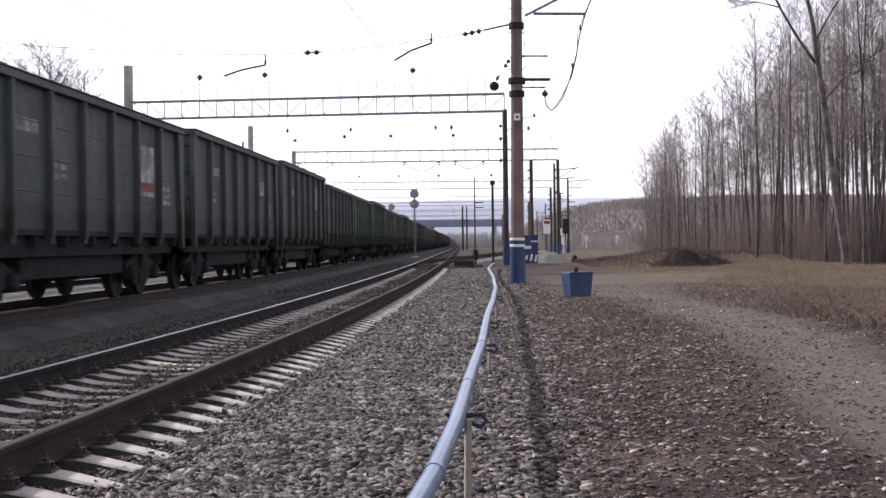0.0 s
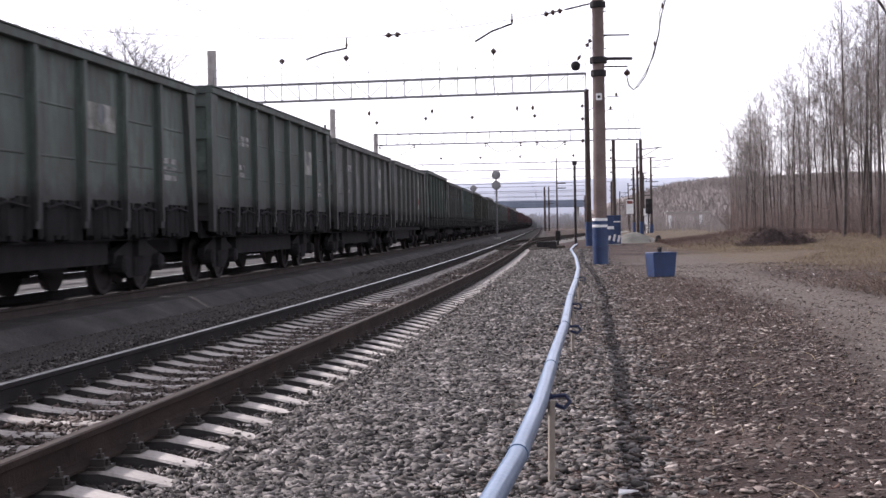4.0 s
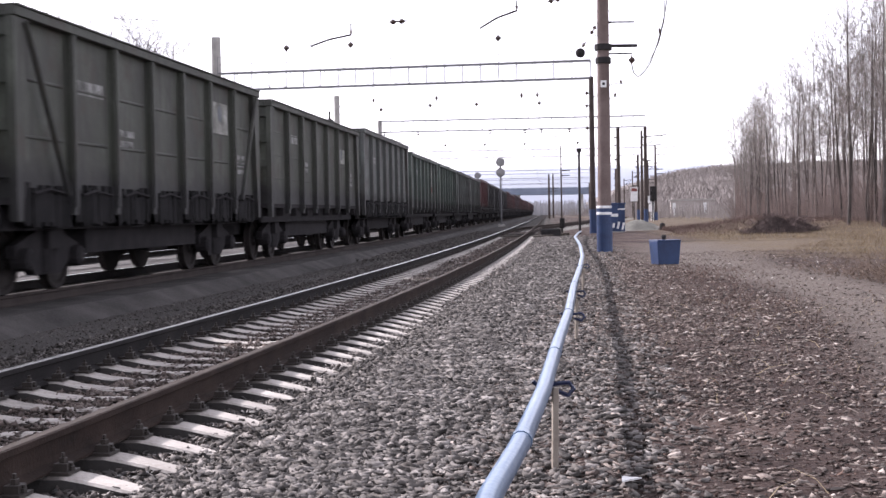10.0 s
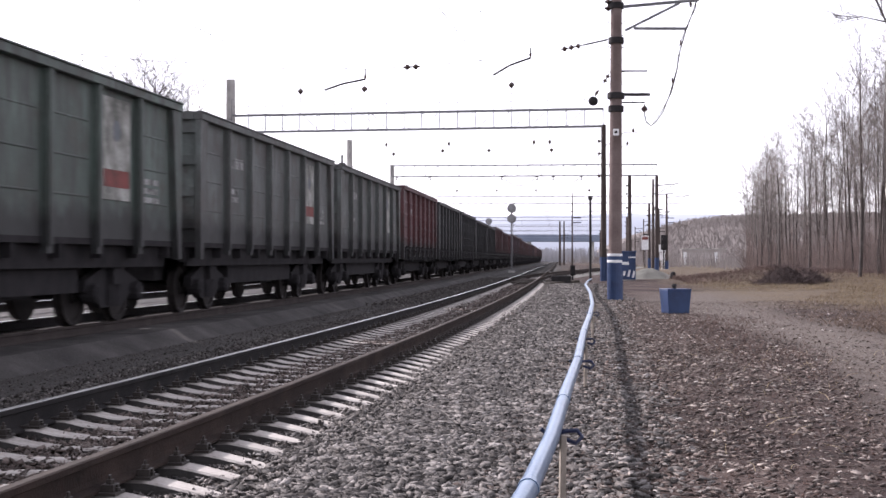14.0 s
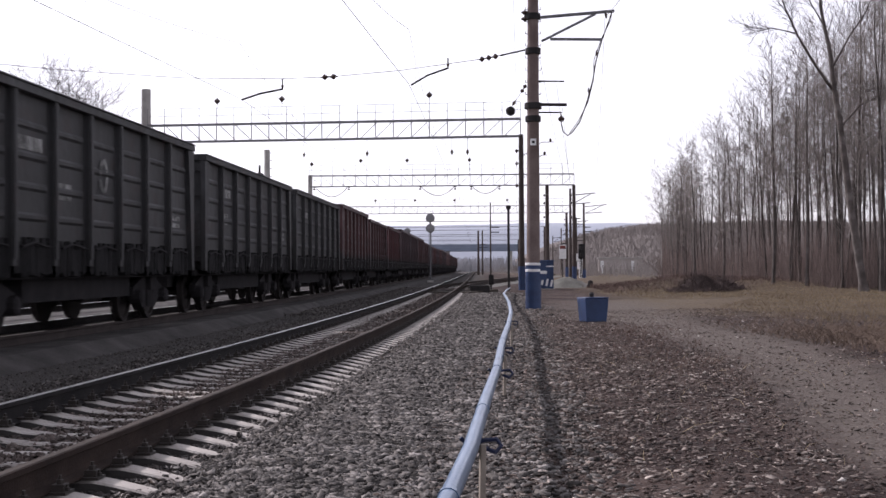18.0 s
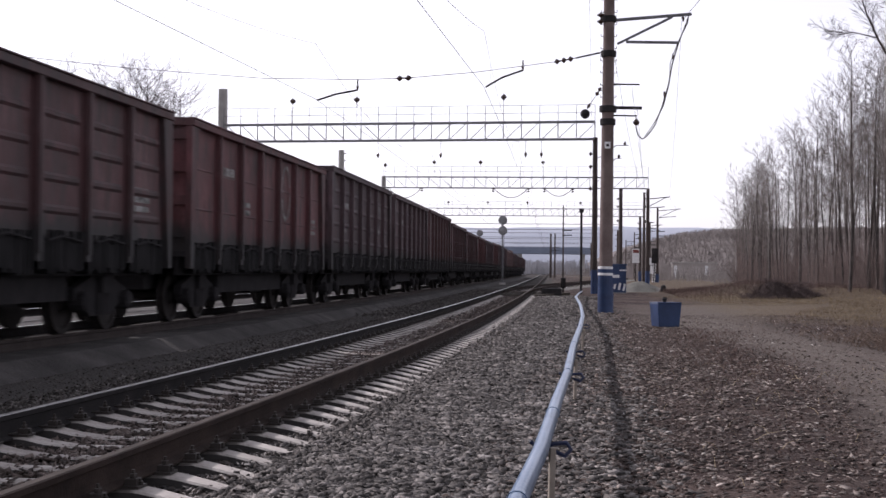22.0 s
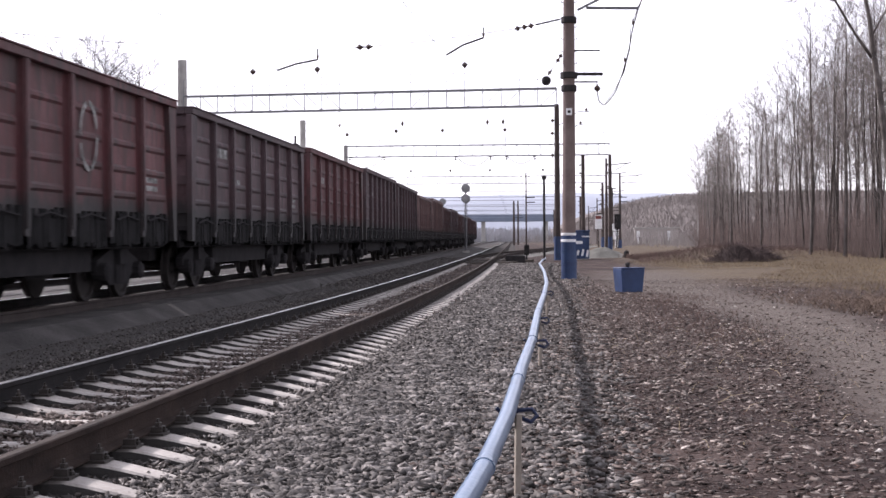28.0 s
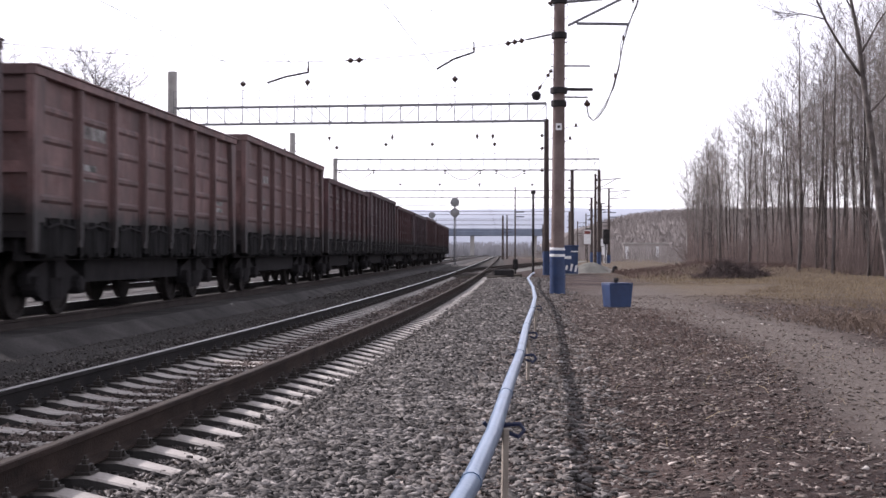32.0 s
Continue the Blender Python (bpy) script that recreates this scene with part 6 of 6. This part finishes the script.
def strip(y0, y1, o0, o1, z=None, fade=None):
    """Random points between two offsets along the track; thinner towards fade."""
    def place(rng, count):
        out = []
        while len(out) < count:
            y, o = y0 + (y1 - y0) * rng.rand(), o0 + (o1 - o0) * rng.rand()
            if fade and rng.rand() < max(0, (o - fade) / (o1 - fade)) ** 0.55:
                continue
            p = beside(y, o)
            if o > 2.5 and path_weight(p.x, p.y) > 0.4 and rng.rand() < 0.6:
                continue
            out.append((p.x, p.y, (ground_height(p.x, p.y) if z is None else z) + rng.uniform(-0.012, 0.016)))
        return out
    return place


scatter("ballast_stones", 60000, strip(3.2, 16, 0.6, 3.35, None, 1.25), (0.013, 0.042), STONE, "grey-brown crushed stone ballast", "ballast", 1, 0.55, 0.2)
scatter("ballast_stones", 42000, strip(16, 40, 0.55, 3.3, None, 1.1), (0.016, 0.044), STONE, "grey-brown crushed stone ballast", "ballast", 2, 0.55, 0.2)
scatter("ballast_stones", 16000, strip(40, 80, 0.5, 4.0, None, 1.3), (0.026, 0.06), STONE, "grey-brown crushed stone ballast", "ballast", 3, 0.55, 0.2)
scatter("ballast_stones", 30000, strip(-8, 3.2, 0.6, 3.35, None, 1.25), (0.014, 0.042), STONE, "grey-brown crushed stone ballast", "ballast", 51)
scatter("crib_stones", 9000, strip(-8, 3.2, -1.52, 0.65, -0.262), (0.016, 0.04), STONE, "crushed stone between the sleepers", "ballast", 52)
scatter("dirt_chips", 9000, strip(-8, 4, 1.8, 9.0, None, 3.0), (0.008, 0.03), CHIP, "pale and brown stone chips trodden into dirt", "chips", 53, 0.35, 0.2)
scatter("crib_stones", 26000, strip(3.2, 34, -1.52, -0.08, -0.266), (0.014, 0.036), CRIB, "crushed stone between the sleepers", "ballast", 4)
scatter("crib_stones", 7000, strip(3.2, 20, 0.08, 0.42, -0.265), (0.012, 0.032), OILY_STONE, "oil-stained crushed stone beside the rail", "ballast", 5)
scatter("crib_stones", 9000, strip(34, 90, -1.52, -0.08, -0.258), (0.025, 0.055), CRIB, "crushed stone between the sleepers", "ballast", 26)
scatter("cess_stones", 8000, strip(40, 100, -5.0, -1.68, -0.27), (0.02, 0.05), DARK_STONE, "coal-dusted stones between the tracks", "ballast", 27)
scatter("crib_stones", 9000, strip(20, 90, 0.08, 0.6, -0.262), (0.02, 0.046), OILY_STONE, "oil-stained crushed stone beside the rail", "ballast", 28)
scatter("crib_stones", 4500, strip(3.2, 20, 0.38, 0.6, -0.279), (0.012, 0.034), STONE, "crushed stone between the sleepers", "ballast", 25)
scatter("shoulder_stones", 7000, strip(3.2, 24, 0.56, 0.95, -0.268), (0.012, 0.036), STONE, "stones strewn over the sleeper ends", "ballast", 15)
scatter("shoulder_stones", 6000, strip(20, 90, 0.56, 0.95, -0.262), (0.016, 0.04), STONE, "stones strewn over the sleeper ends", "ballast", 16)
scatter("cess_stones", 16000, strip(7, 40, -3.1, -1.68, -0.28), (0.012, 0.032), DARK_STONE, "coal-dusted stones between the tracks", "ballast", 6)
scatter("cess_stones", 6000, strip(9, 40, -5.0, -3.2, -0.295), (0.008, 0.018), DARK_STONE, "coal-dusted stones between the tracks", "ballast", 7)
scatter("dirt_chips", 36000, strip(4, 24, 1.8, 9.0, None, 3.0), (0.007, 0.034), CHIP, "pale and brown stone chips trodden into dirt", "chips", 8, 0.35, 0.2)
scatter("dirt_chips", 11000, strip(24, 48, 2.3, 11, None, 3.0), (0.012, 0.036), CHIP, "pale and brown stone chips trodden into dirt", "chips", 9, 0.35, 0.3)
scatter("leaf_litter", 30000, strip(4, 24, 2.4, 9.5), (0.005, 0.018), LITTER, "dark brown leaf litter on dirt", "litter", 18, 0.2, 0.35)
scatter("leaf_litter", 9000, strip(24, 48, 2.4, 12), (0.01, 0.028), LITTER, "dark brown leaf litter on dirt", "litter", 19, 0.2, 0.35)
scatter("pale_stones", 420, strip(5, 40, 1.8, 9), (0.01, 0.03), PALE_STONE, "scattered pale stones on the dirt", "stones", 10, 0.6, 0.3)
stems("dead_stalks", 260, lambda rnd: (lambda p: (p.x, p.y, ground_height(p.x, p.y) + 0.025))(beside(rnd.uniform(4.5, 22), rnd.uniform(3.2, 10))), (0.02, 0.06), 0.003, STALK, "dead straw stalks lying on the dirt", "straw", 41, 3, 2.5)
_pp = tagged(part("paper_scrap", Shape().add([(0, 0, 0.02), (0.1, 0.01, 0.035), (0.11, 0.08, 0.02), (0.01, 0.075, 0.03), (0, 0, 0.012), (0.1, 0.01, 0.027), (0.11, 0.08, 0.012), (0.01, 0.075, 0.022)],
                  [(0, 1, 2, 3), (7, 6, 5, 4), (0, 4, 5, 1), (1, 5, 6, 2), (2, 6, 7, 3), (3, 7, 4, 0)]), WHITE, None, m=pose(0.86, 7.0, -0.335)), "crumpled white paper scrap on the ballast", "litter")


def motions():
    """The train rolls past at about 55 km/h."""
    for k, w in WAGONS.items():
        walk(w, [(t, wagon_pose(t, k)) for t in range(0, 33)])


motions()
